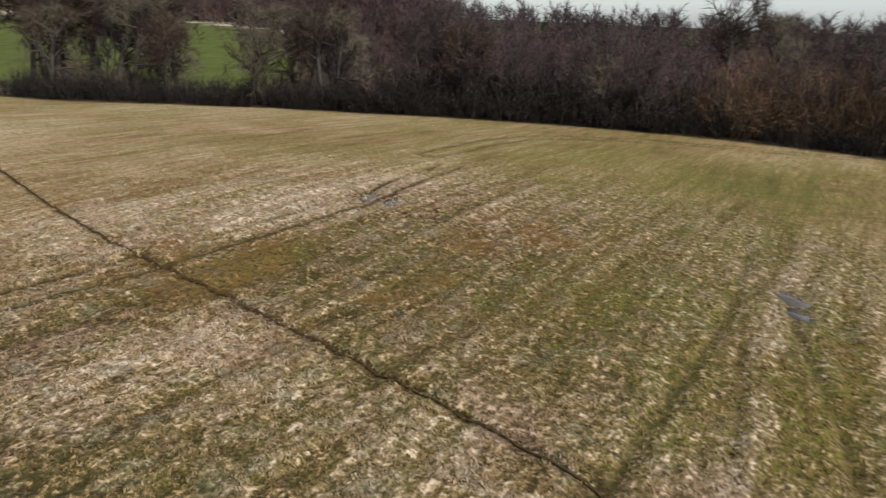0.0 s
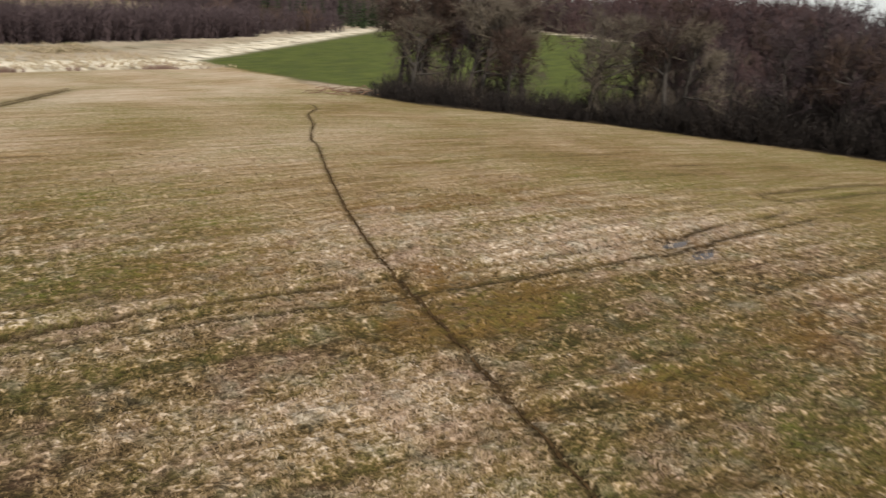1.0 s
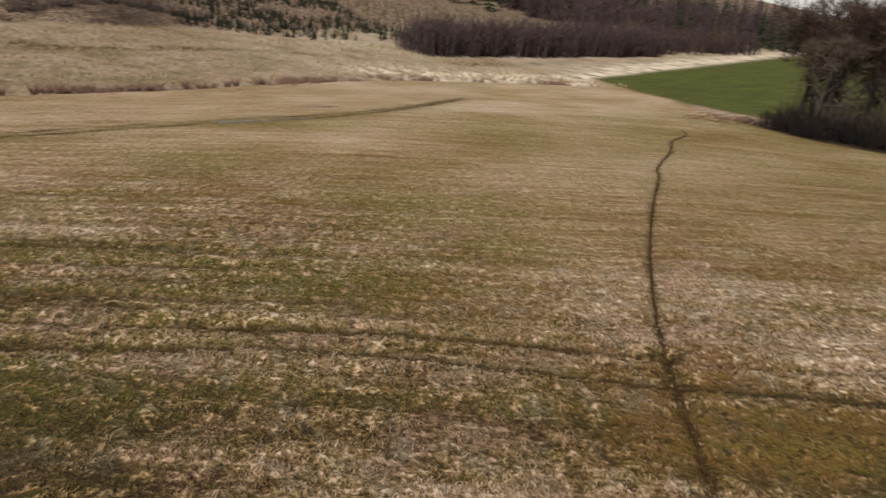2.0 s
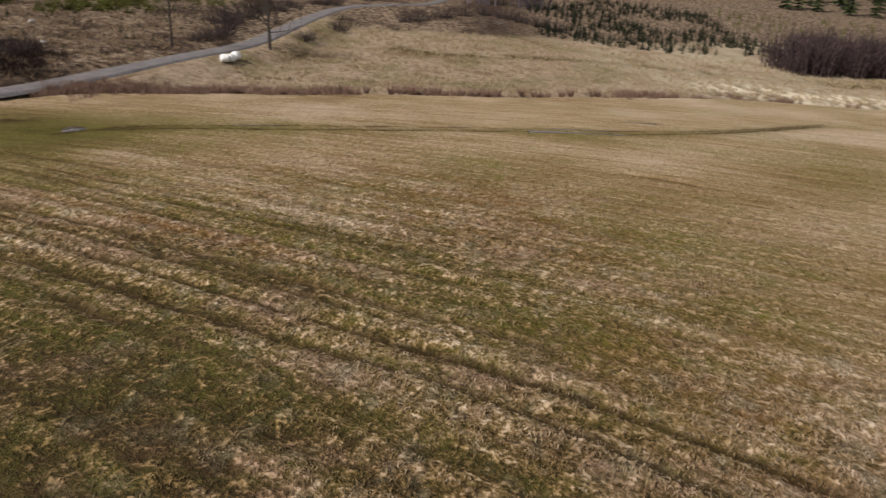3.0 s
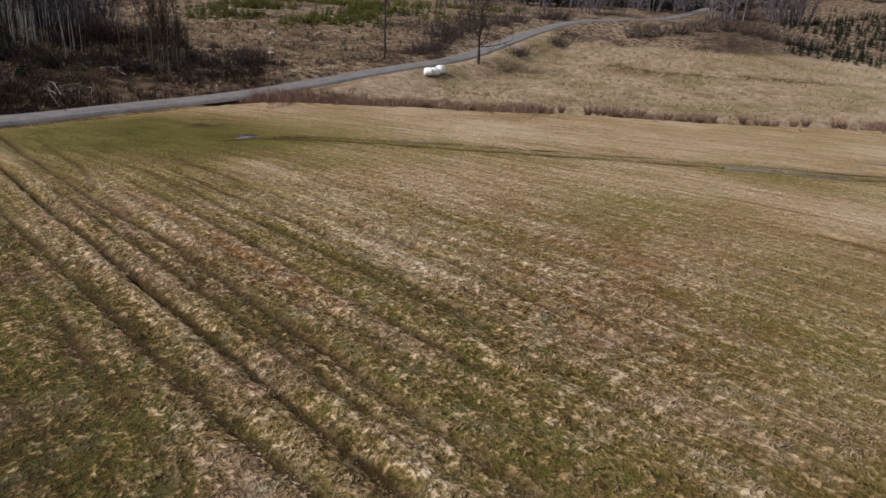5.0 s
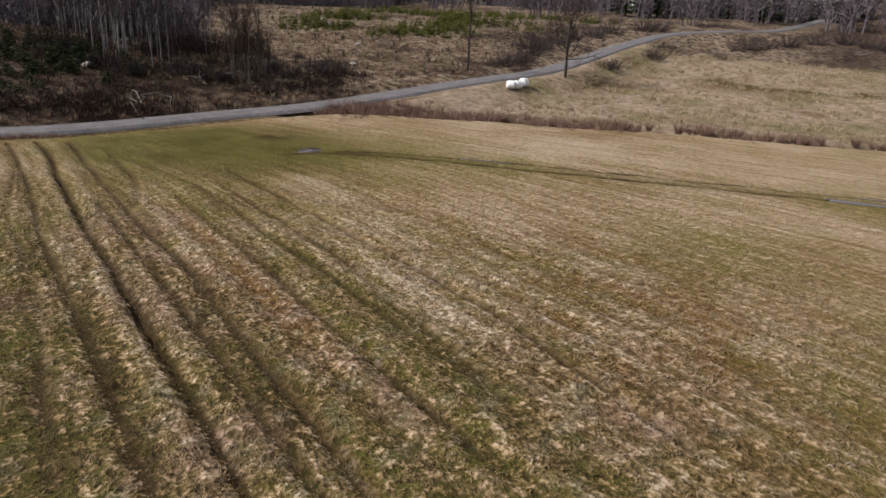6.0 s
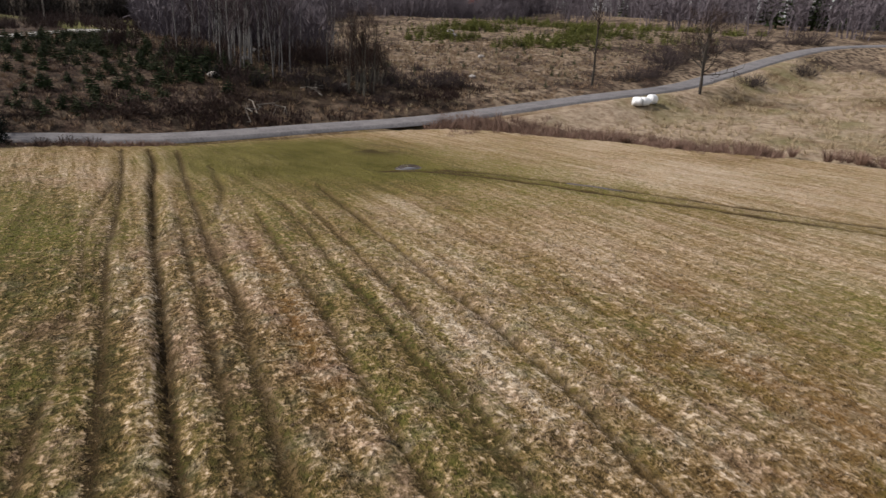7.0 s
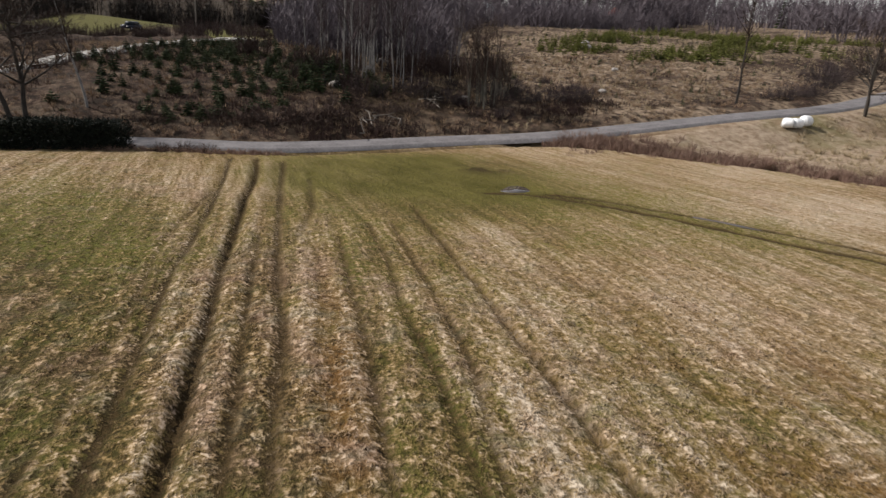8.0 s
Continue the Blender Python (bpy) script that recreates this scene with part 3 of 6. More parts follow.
    f = mix(nt, f, MUD, arithmetic(nt, "MULTIPLY", mud, total(nt, (small, -0.5), shift=1.2)))
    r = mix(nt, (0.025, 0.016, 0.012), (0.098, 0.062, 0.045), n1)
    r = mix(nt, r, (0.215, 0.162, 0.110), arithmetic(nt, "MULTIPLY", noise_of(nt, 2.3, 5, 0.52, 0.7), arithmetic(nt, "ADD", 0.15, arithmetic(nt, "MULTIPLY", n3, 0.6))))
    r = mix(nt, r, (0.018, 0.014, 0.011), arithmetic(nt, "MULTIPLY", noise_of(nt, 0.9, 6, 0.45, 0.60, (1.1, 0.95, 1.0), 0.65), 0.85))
    me = mix(nt, (0.225, 0.158, 0.106), (0.42, 0.335, 0.245), noise_of(nt, 1.2, 6, 0.34, 0.66, None, 0.65))
    me = mix(nt, me, (0.128, 0.120, 0.040), arithmetic(nt, "MULTIPLY", noise_of(nt, 0.09, 4, 0.5, 0.66), 0.7))
    me = mix(nt, me, (0.160, 0.096, 0.056), arithmetic(nt, "MULTIPLY", noise_of(nt, 0.16, 4, 0.54, 0.68), 0.75))
    me = mix(nt, me, (0.136, 0.084, 0.044), mud)
    me = mix(nt, me, mix(nt, (0.070, 0.042, 0.020), (0.110, 0.084, 0.030), n3), moss)
    me = mix(nt, me, (0.416, 0.360, 0.264), straw)
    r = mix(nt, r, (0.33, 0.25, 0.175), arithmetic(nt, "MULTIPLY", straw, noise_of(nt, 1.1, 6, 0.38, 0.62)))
    ma = mix(nt, (0.384, 0.320, 0.224), (0.72, 0.64, 0.50), noise_of(nt, 0.22, 5, 0.35, 0.6, (1, 2.2, 1)))
    ma = mix(nt, ma, (0.104, 0.080, 0.048), arithmetic(nt, "MULTIPLY", noise_of(nt, 0.12, 5, 0.55, 0.66, (1, 2.6, 1)), 0.8))
    g = mix(nt, mix(nt, (0.062, 0.078, 0.017), (0.096, 0.108, 0.024), n3), (0.055, 0.064, 0.018), noise_of(nt, 0.5, 5, 0.45, 0.7, (1.0, 0.25, 1.0)))
    g = mix(nt, g, (0.115, 0.108, 0.036), pasture)
    # woodland floor; also serves as the painted shade under the roadside birches
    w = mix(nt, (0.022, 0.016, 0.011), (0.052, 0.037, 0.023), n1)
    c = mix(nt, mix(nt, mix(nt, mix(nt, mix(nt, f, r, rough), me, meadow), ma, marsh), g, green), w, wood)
    nt.links.new(c, b.inputs["Base Color"])
    lumps = total(nt, (tuft, 0.35), (small, 0.3), (n1, 0.15), (shaded_gap, -0.35), (thin, 0.1), (cut_in, -0.45), shift=0.4)
    bump(nt, b, lumps, 1.0, 0.16)
    return m


def grass_material():
    m, nt, b = material("grass_blades", 0.8)
    straw, moss, red = attribute(nt, "grow")
    rnd = nt.nodes.new("ShaderNodeNewGeometry").outputs["Random Per Island"]
    fresh, blush, bleached = sward_hues(nt)
    tone = total(nt, (straw, 0.85), (rnd, 0.2), shift=0.0)
    f = colour_ramp(nt, tone, *SWARD)
    f = mix(nt, f, mix(nt, (0.130, 0.072, 0.042), (0.48, 0.34, 0.255), tone), arithmetic(nt, "MULTIPLY", blush, 0.75))
    f = mix(nt, f, mix(nt, (0.120, 0.104, 0.066), (0.42, 0.375, 0.285), tone), arithmetic(nt, "MULTIPLY", bleached, 0.6))
    moss = total(nt, (moss, 0.95), (fresh, 0.38))
    f = mix(nt, f, mix(nt, (0.078, 0.078, 0.015), (0.190, 0.186, 0.040), rnd), arithmetic(nt, "MULTIPLY", moss, 0.8))
    f = mix(nt, f, (0.17, 0.09, 0.03), arithmetic(nt, "MULTIPLY", red, 0.45))      # rust-coloured patches
    nt.links.new(f, b.inputs["Base Color"])
    thin = nt.nodes.new("ShaderNodeBsdfTranslucent")           # light shines through dry blades
    nt.links.new(f, thin.inputs["Color"])
    both = nt.nodes.new("ShaderNodeMixShader")
    both.inputs[0].default_value = 0.3
    nt.links.new(b.outputs[0], both.inputs[1])
    nt.links.new(thin.outputs[0], both.inputs[2])
    nt.links.new(both.outputs[0], nt.nodes["Material Output"].inputs["Surface"])
    return m


def plain_material(name, dark, light, scale, rough=0.85, relief=0.3, depth=0.02, stretch=None):
    """A grained surface between two colours, each object a little different."""
    m, nt, b = material(name, rough)
    n1 = noise_of(nt, scale, 5, 0.3, 0.7, stretch)
    n2 = noise_of(nt, scale * 0.13, 3, 0.35, 0.65)
    rnd = nt.nodes.new("ShaderNodeObjectInfo").outputs["Random"]
    c = mix(nt, dark, light, arithmetic(nt, "ADD", arithmetic(nt, "MULTIPLY", n1, 0.6), arithmetic(nt, "MULTIPLY", n2, 0.4)))
    c = mix(nt, c, tuple(0.6 * v for v in dark), arithmetic(nt, "MULTIPLY", rnd, 0.45))
    nt.links.new(c, b.inputs["Base Color"])
    bump(nt, b, n1, relief, depth)
    return m


def twig_material(name, dark, light):
    """Thin twigs, each one between two colours."""
    m, nt, b = material(name, 0.8)
    rnd = nt.nodes.new("ShaderNodeNewGeometry").outputs["Random Per Island"]
    ob = nt.nodes.new("ShaderNodeObjectInfo").outputs["Random"]
    c = mix(nt, dark, light, arithmetic(nt, "ADD", arithmetic(nt, "MULTIPLY", rnd, 0.7), arithmetic(nt, "MULTIPLY", ob, 0.35)))
    nt.links.new(c, b.inputs["Base Color"])
    return m


GROUND, GRASS = ground_material(), grass_material()
GRAVEL = plain_material("gravel", (0.086, 0.080, 0.083), (0.190, 0.178, 0.180), 5, 0.9, 0.4, 0.02)
BARK = plain_material("bark", (0.024, 0.020, 0.017), (0.071, 0.060, 0.050), 9, 0.95, 0.8, 0.03, (1, 1, 0.25))
BIRCH = plain_material("birch_bark", (0.080, 0.072, 0.068), (0.336, 0.320, 0.304), 5, 0.8, 0.3, 0.01, (1, 1, 2.5))
TWIG = twig_material("twigs", (0.018, 0.010, 0.007), (0.060, 0.036, 0.025))
# darker copy of the scrub twigs, with shade put into the colour
TWIG_SHADE = twig_material("shaded_twigs", (0.014, 0.008, 0.007), (0.062, 0.034, 0.027))
TWIG_HAZE = twig_material("hazy_twigs", (0.040, 0.031, 0.022), (0.125, 0.100, 0.072))
# near black: the shade at the foot of the trees is put into this colour
TWIG_DARK = twig_material("shade_black_twigs", (0.006, 0.004, 0.003), (0.021, 0.015, 0.012))
TWIG_WOOD = twig_material("woodland_twigs", (0.022, 0.012, 0.012), (0.068, 0.038, 0.036))
TWIG_GREY = twig_material("grey_birch_twigs", (0.064, 0.052, 0.060), (0.155, 0.130, 0.144))
TWIG_PURPLE = twig_material("birch_twigs", (0.022, 0.015, 0.016), (0.069, 0.046, 0.047))
TWIG_ORANGE = twig_material("willow_twigs", (0.045, 0.025, 0.013), (0.135, 0.077, 0.039))
TWIG_RED = twig_material("dry_scrub", (0.032, 0.020, 0.017), (0.108, 0.066, 0.051))
REED = twig_material("dry_reeds", (0.120, 0.072, 0.055), (0.280, 0.185, 0.140))
SEDGE = twig_material("pale_sedge", (0.216, 0.158, 0.090), (0.450, 0.369, 0.243))
NEEDLE = twig_material("needles", (0.010, 0.018, 0.008), (0.044, 0.060, 0.018))
PINE = twig_material("young_needles", (0.05, 0.06, 0.014), (0.17, 0.17, 0.038))


# ---- meshes ----
def mesh_of(name, verts, faces, mat, smooth=False):
    """A mesh of numpy arrays: verts (n, 3); faces (m, 3) or (m, 4), or a list of such."""
    me = bpy.data.meshes.new(name)
    faces = faces if isinstance(faces, list) else [faces]
    faces = [np.asarray(f, np.int32) for f in faces if len(f)]
    loops = np.concatenate([f.ravel() for f in faces])
    sizes = np.concatenate([np.full(len(f), f.shape[1], np.int32) for f in faces])
    me.vertices.add(len(verts))
    me.vertices.foreach_set("co", np.ascontiguousarray(verts, np.float32).ravel())
    me.loops.add(len(loops))
    me.loops.foreach_set("vertex_index", loops)
    me.polygons.add(len(sizes))
    me.polygons.foreach_set("loop_start", np.concatenate([[0], np.cumsum(sizes)[:-1]]).astype(np.int32))
    me.polygons.foreach_set("loop_total", sizes)
    me.update(calc_edges=True)
    me.validate()
    if smooth:
        me.polygons.foreach_set("use_smooth", np.ones(len(sizes), bool))
    me.materials.append(mat)
    return me


def colour_layer(me, name, *channels):
    data = np.ones((len(me.vertices), 4), np.float32)
    for k, c in enumerate(channels):
        data[:, k] = c
    me.color_attributes.new(name, "FLOAT_COLOR", "POINT").data.foreach_set("color", data.ravel())


def part(name, data, parent, label=""):
    ob = new(name, data)
    ob.parent = parent
    return tagged(ob, label)


def spaced(lo, dense_lo, dense_hi, hi, step, wider_lo, wider_hi):
    """Grid lines: even within the dense stretch, ever wider outside it."""
    mid = np.arange(dense_lo, dense_hi, step)
    out, d, p = [], step, mid[-1] + step
    while p < hi:
        out.append(p)
        d = min(d * (wider_hi if d < 2.2 else 1.1), 70)
        p += d
    back, d, p = [], step, dense_lo
    while p > lo:
        d = min(d * (wider_lo if d < 2.2 else 1.1), 70)
        p -= d
        back.append(p)
    return np.array(back[::-1] + list(mid) + out)


# ---- the ground: one sheet to the horizon ----
def build_ground():
    gx, gy = spaced(-1500, -48, 14, 1500, 0.21, 1.02, 1.06), spaced(-1500, -20, 42, 1500, 0.21, 1.03, 1.03)
    x, y = [a.ravel() for a in np.meshgrid(gx, gy)]
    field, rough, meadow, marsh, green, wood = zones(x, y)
    straw, moss, mud, wet, relief = field_masks(x, y)
    stream = 1.25 * np.exp(-(line_distance(x, y, STREAM, 12)[0] / 2.0) ** 2) * ramp(0.25, 0.42, fbm(x / 6, y / 6, 3, 62))
    outside = 1 - field
    moss = moss * field + outside * np.clip(stream + 0.8 * np.exp(-(((x + 107) / 7) ** 2 + ((y + 7) / 3) ** 2)), 0, 1)
    mud = mud * field + outside * np.exp(-(((x + 118) / 3) ** 2 + ((y - 11) / 8) ** 2)) * 0.7
    straw = straw * field + outside * (np.exp(-(((x + 122.5) / 1.0) ** 2 + ((y - 22) / 2.4) ** 2) ** 2) + 0.8 * np.exp(-(((x + 150) / 5) ** 2 + ((y - 69) / 5) ** 2)))
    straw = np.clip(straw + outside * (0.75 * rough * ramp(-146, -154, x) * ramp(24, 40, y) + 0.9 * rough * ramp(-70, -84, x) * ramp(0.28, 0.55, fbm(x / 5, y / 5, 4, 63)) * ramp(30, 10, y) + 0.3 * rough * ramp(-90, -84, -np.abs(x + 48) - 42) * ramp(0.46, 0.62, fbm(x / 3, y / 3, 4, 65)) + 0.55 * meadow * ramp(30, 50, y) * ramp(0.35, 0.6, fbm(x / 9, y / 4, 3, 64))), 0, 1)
    clumps = 0.7 * (fbm(x / 2.1, y / 2.1, 3, 61) - 0.5)
    for px, py, rx, ry, _ in PUDDLES:
        relief = relief * (1 - np.exp(-(((x - px) / (1.5 * max(rx, 0.5))) ** 2 + ((y - py) / (1.2 * ry)) ** 2) ** 2))
    z = land(x, y) + field * relief + (rough + 0.6 * meadow + 0.5 * marsh) * clumps
    for line in (ROAD, FAR_ROAD):
        d, along = line_distance(x, y, line)
        zr = np.interp(along, np.arange(len(line)), line[:, 2])
        k = ramp(3.6, 2.3, np.abs(d)) if line is ROAD else ramp(7.0, 4.0, np.abs(d))
        z = z * (1 - k) + (zr - 0.16) * k
    d, _ = line_distance(x, y, DITCH, 5)
    z = z - 0.5 * np.exp(-(d / 1.2) ** 2)
    for px, py, rx, ry, _ in PUDDLES:
        z = z - 0.10 * np.exp(-(((x - px) / (1.1 * rx)) ** 2 + ((y - py) / (1.1 * ry)) ** 2) ** 2)
    d, _ = line_distance(x, y, ROAD, 6)
    bank = np.exp(-((d - 2.45 - 0.5 * (fbm(x / 3, y / 3, 2, 66) - 0.5)) / 0.75) ** 2) * ramp(-88, -74, x) * ramp(-40, -47, x)
    mud = np.clip(mud + 0.95 * bank * (0.4 + 0.9 * fbm(x / 1.5, y / 1.5, 2, 67)), 0, 1)
    z = z - 0.22 * bank
    furrow = np.stack(furrows_at(x, y), 1)
    furrow[:, 1] *= field
    nx, ny = len(gx), len(gy)
    i = (np.arange(ny - 1)[:, None] * nx + np.arange(nx - 1)).ravel()
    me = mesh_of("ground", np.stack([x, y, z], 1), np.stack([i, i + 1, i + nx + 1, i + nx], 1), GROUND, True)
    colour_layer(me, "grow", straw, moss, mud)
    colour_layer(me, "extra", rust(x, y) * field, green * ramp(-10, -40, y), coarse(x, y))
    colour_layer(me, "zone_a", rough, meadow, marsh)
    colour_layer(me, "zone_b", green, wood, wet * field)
    me.attributes.new("furrow", "FLOAT_VECTOR", "POINT").data.foreach_set("vector", furrow.astype(np.float32).ravel())
    me.attributes.new("flow", "FLOAT_VECTOR", "POINT").data.foreach_set("vector", np.stack([row_coordinate(x, y), 0.51 * x + 0.86 * y, 0 * x], 1).astype(np.float32).ravel())
    return tagged(new("ground", me), "rolling ground of mown straw-coloured pasture, rough hillside and marsh", "ground", kind="structure")


PUDDLES = [(-3.8, 33.0, 0.36, 1.9, -31), (-2.6, 32.4, 0.33, 1.6, -31), (12.6, 23.7, 0.5, 0.75, 10), (12.2, 21.9, 0.35, 0.55, 0), (-49.6, -11.6, 1.2, 0.8, 30),
           (-56.6, 25.0, 0.5, 4.4, 7), (-58.6, 25.6, 0.4, 3.0, 6), (-66.2, 32.5, 0.4, 2.6, 12), (-54.0, 0.5, 0.3, 1.8, 14)]


def build_puddles():
    m, nt, b = material("muddy_water", 0.05)
    b.inputs["Base Color"].default_value = (0.075, 0.065, 0.06, 1)
    b.inputs["Specular IOR Level"].default_value = 0.5
    for px, py, rx, ry, turn in PUDDLES:
        n = 36
        a = np.linspace(0, 2 * np.pi, n, endpoint=False)
        r = 0.62 + 0.75 * vnoise(1.3 * np.cos(a) + px, 1.3 * np.sin(a) + py, 71)
        ring = np.stack([rx * r * np.cos(a), ry * r * np.sin(a), 0 * a], 1)
        v = np.vstack([ring, ring * 1.02 + (0, 0, -0.05), [[0, 0, 0]]])
        k = np.arange(n)
        j = (k + 1) % n
        ob = new("puddle", mesh_of("puddle", v, [np.stack([k, j, np.full(n, 2 * n)], 1), np.stack([k, k + n, j + n, j], 1)], m))
        ob.matrix_world = pose(px, py, at(px, py) - 0.04, 0, 0, turn)
        tagged(ob, "shallow rain puddle shining in a muddy wheel rut", "puddle", "puddles in the field")


def worn_line(line, name, width, depth, label, seed, start=0.25):
    """A worn line in the sward, bare soil between ragged edges, deeper and wider in places."""
    d = np.gradient(line, axis=0)
    d /= np.linalg.norm(d, axis=1)[:, None]
    side = np.stack([-d[:, 1], d[:, 0]], 1)
    n = len(line)
    k = np.arange(n)
    rows = []
    for o in (-1.0, -0.45, 0.0, 0.45, 1.0):
        w = 0.5 * width * ((0.35 if start < 0 else 0.04) + (0.9 if start < 0 else 1.25) * ramp(start, 0.75, vnoise(0.16 * k, 0 * k, seed)) + 0.8 * (vnoise(0.9 * k, 3 * o + 0 * k, seed + 1) - 0.5)).clip(0.02) * o
        shift = 0.25 * width * (vnoise(0.6 * k, 0 * k + 9, seed) - 0.5)
        p = line + side * (w + shift)[:, None]
        z = land(p[:, 0], p[:, 1]) + field_masks(p[:, 0], p[:, 1])[4] + 0.055 - depth * (1 - abs(o))
        for px, py, rx, ry, _ in PUDDLES:
            z = z - 0.25 * np.exp(-(((p[:, 0] - px) / (rx + 0.8)) ** 2 + ((p[:, 1] - py) / (ry + 0.3)) ** 2) ** 2)
        rows.append(np.stack([p[:, 0], p[:, 1], z], 1))
    i = np.concatenate([np.arange(n - 1) + j * n for j in range(4)])
    me = mesh_of(name, np.vstack(rows), np.stack([i, i + 1, i + 1 + n, i + n], 1), SOIL, True)
    return tagged(new(name, me), label, "path", kind="structure")


def build_road(line, name, width, label, mat):
    d = np.gradient(line[:, :2], axis=0)
    d /= np.linalg.norm(d, axis=1)[:, None]
    side = np.stack([-d[:, 1], d[:, 0]], 1)
    offsets = np.linspace(-1, 1, 13)
    v = []
    for k, (p, s) in enumerate(zip(line, side)):
        for o in offsets:
            w = 0.5 * width * (1 + 0.07 * (vnoise(k * 0.8, 5 * np.sign(o), 81) - 0.5)) * o
            crown = 0.05 * (1 - o * o) - 0.05 * math.exp(-((abs(o) - 0.5) / 0.14) ** 2)
            edge = -0.3 if abs(o) == 1 else 0.0
            v.append((p[0] + s[0] * w, p[1] + s[1] * w, p[2] + 0.06 + crown + edge))
    n, c = len(line), len(offsets)
    i = (np.arange(n - 1)[:, None] * c + np.arange(c - 1)).ravel()
    me = mesh_of(name, np.array(v), np.stack([i, i + c, i + c + 1, i + 1], 1), mat, True)
    return tagged(new(name, me), label, "road", kind="structure")


SOIL = plain_material("worn_soil", (0.034, 0.021, 0.010), (0.10, 0.060, 0.026), 6, 1.0, 0.9, 0.05)
SOIL.node_tree.nodes["Principled BSDF"].inputs["Specular IOR Level"].default_value = 0.03
build_ground()
worn_line(curve_through(TRAIL[::8], 0.25), "footpath", 0.075, 0.02, "narrow worn animal path of dark bare soil across the field", 301, -0.2)
build_puddles()
build_road(ROAD, "road", 3.5, "grey gravel farm road with a low crown and worn wheel tracks", GRAVEL)
build_road(FAR_ROAD + np.array([0, 0, 0.2]), "road", 3.4, "pale gravel lane climbing behind the hillock", plain_material("pale_gravel", (0.25, 0.24, 0.22), (0.46, 0.44, 0.41), 4, 0.9, 0.4, 0.02))


# ---- plants: templates ----
def unit(v):
    return v / max(1e-9, np.linalg.norm(v))


class Shape:
    """Vertices and triangles gathered piece by piece."""

    def __init__(self):
        self.v, self.f, self.n = [], [], 0

    def add(self, v, f):
        self.v.append(np.asarray(v, float))
        self.f.append(np.asarray(f, int) + self.n)
        self.n += len(v)

    def tube(self, pts, radii, sides):
        pts = np.array(pts)
        d = np.gradient(pts, axis=0)
        ref = np.array([0.3, 0.9, 0.2]) if abs(unit(d[0])[1]) < 0.9 else np.array([1.0, 0, 0])
        a = np.linspace(0, 2 * np.pi, sides, endpoint=False)
        rings = []
        for p, q, r in zip(pts, d, radii):
            q = unit(q)
            u = unit(np.cross(q, ref))
            w = np.cross(q, u)
            rings.append(p + r * (np.cos(a)[:, None] * u + np.sin(a)[:, None] * w))
        f = []
        for i in range(len(pts) - 1):
            for k in range(sides):
                a0, a1 = i * sides + k, i * sides + (k + 1) % sides
                f += [(a0, a1, a1 + sides), (a0, a1 + sides, a0 + sides)]
        self.add(np.vstack(rings), f)

    def twig(self, p, d, length, width, rs):
        side = unit(np.cross(d, rs.normal(size=3)))
        self.add([p - side * width / 2, p + side * width / 2, p + d * length], [(0, 1, 2)])

    def arrays(self):
        return np.vstack(self.v), np.vstack(self.f)


def limb(shape, crown, rs, p, d, length, radius, level, spec):
    """A limb and all that grows on it."""
    n = spec["segments"][level]
    pts, radii = [p], [radius]
    for i in range(n):
        d = unit(d + rs.normal(0, spec["wobble"][level], 3) + np.array([0, 0, spec["lift"][level]]))
        pts.append(pts[-1] + d * length / n)
        radii.append(radius * (1 - (0.75 if level else spec.get("taper", 0.7)) * (i + 1) / n))
    (shape if level < spec.get("wood", 2) else crown).tube(pts, radii, spec["sides"][level])
    pts = np.array(pts)

    def along(f):
        k = min(int(f * n), n - 1)
        return pts[k] + (pts[k + 1] - pts[k]) * (f * n - k), unit(pts[k + 1] - pts[k])
    if level + 1 < len(spec["children"]) + 1 and level < len(spec["children"]):
        for _ in range(spec["children"][level]):
            f = rs.uniform(spec["from"][level], 1.0)
            q, e = along(f)
            out = unit(np.cross(e, rs.normal(size=3)))
            angle = radians(rs.uniform(*spec["angle"][level]))
            limb(shape, crown, rs, q, unit(e * math.cos(angle) + out * math.sin(angle)), length * spec["ratio"][level] * (1.15 - 0.6 * f) * rs.uniform(0.75, 1.2),
                 max(0.008, radius * 0.5 * (1.1 - 0.5 * f)), level + 1, spec)
    else:
        for _ in range(spec["twigs"]):
            q, e = along(rs.uniform(0.15, 1.0))
            out = unit(e + rs.normal(0, 0.55, 3) + np.array([0, 0, spec.get("droop", 0.1)]))
            crown.twig(q, out, spec["twig"][0] * rs.uniform(0.5, 1.2), spec["twig"][1], rs)


OAK = dict(segments=(5, 4, 3, 2), wobble=(0.10, 0.22, 0.28, 0.3), lift=(0.12, 0.10, 0.08, 0.05), sides=(8, 6, 4, 3), children=(11, 6, 5), angle=((35, 75), (30, 65), (30, 60)),
           ratio=(0.66, 0.58, 0.6), twigs=12, twig=(1.0, 0.034), wood=2)
OAK["from"] = (0.3, 0.3, 0.2)
ALDER = dict(segments=(6, 3, 2), wobble=(0.06, 0.2, 0.25), lift=(0.1, 0.12, 0.1), sides=(7, 4, 3), children=(22, 6), angle=((30, 65), (25, 60)), ratio=(0.4, 0.55), twigs=12,
             twig=(0.95, 0.034), wood=2)
ALDER["from"] = (0.22, 0.2)
BIRCH_SPEC = dict(segments=(6, 3), wobble=(0.045, 0.15), lift=(0.12, 0.25), sides=(6, 3), children=(26,), angle=((25, 50),), ratio=(0.26,), twigs=9, twig=(0.75, 0.026), wood=1, droop=-0.15, taper=0.85)
BIRCH_SPEC["from"] = (0.3,)
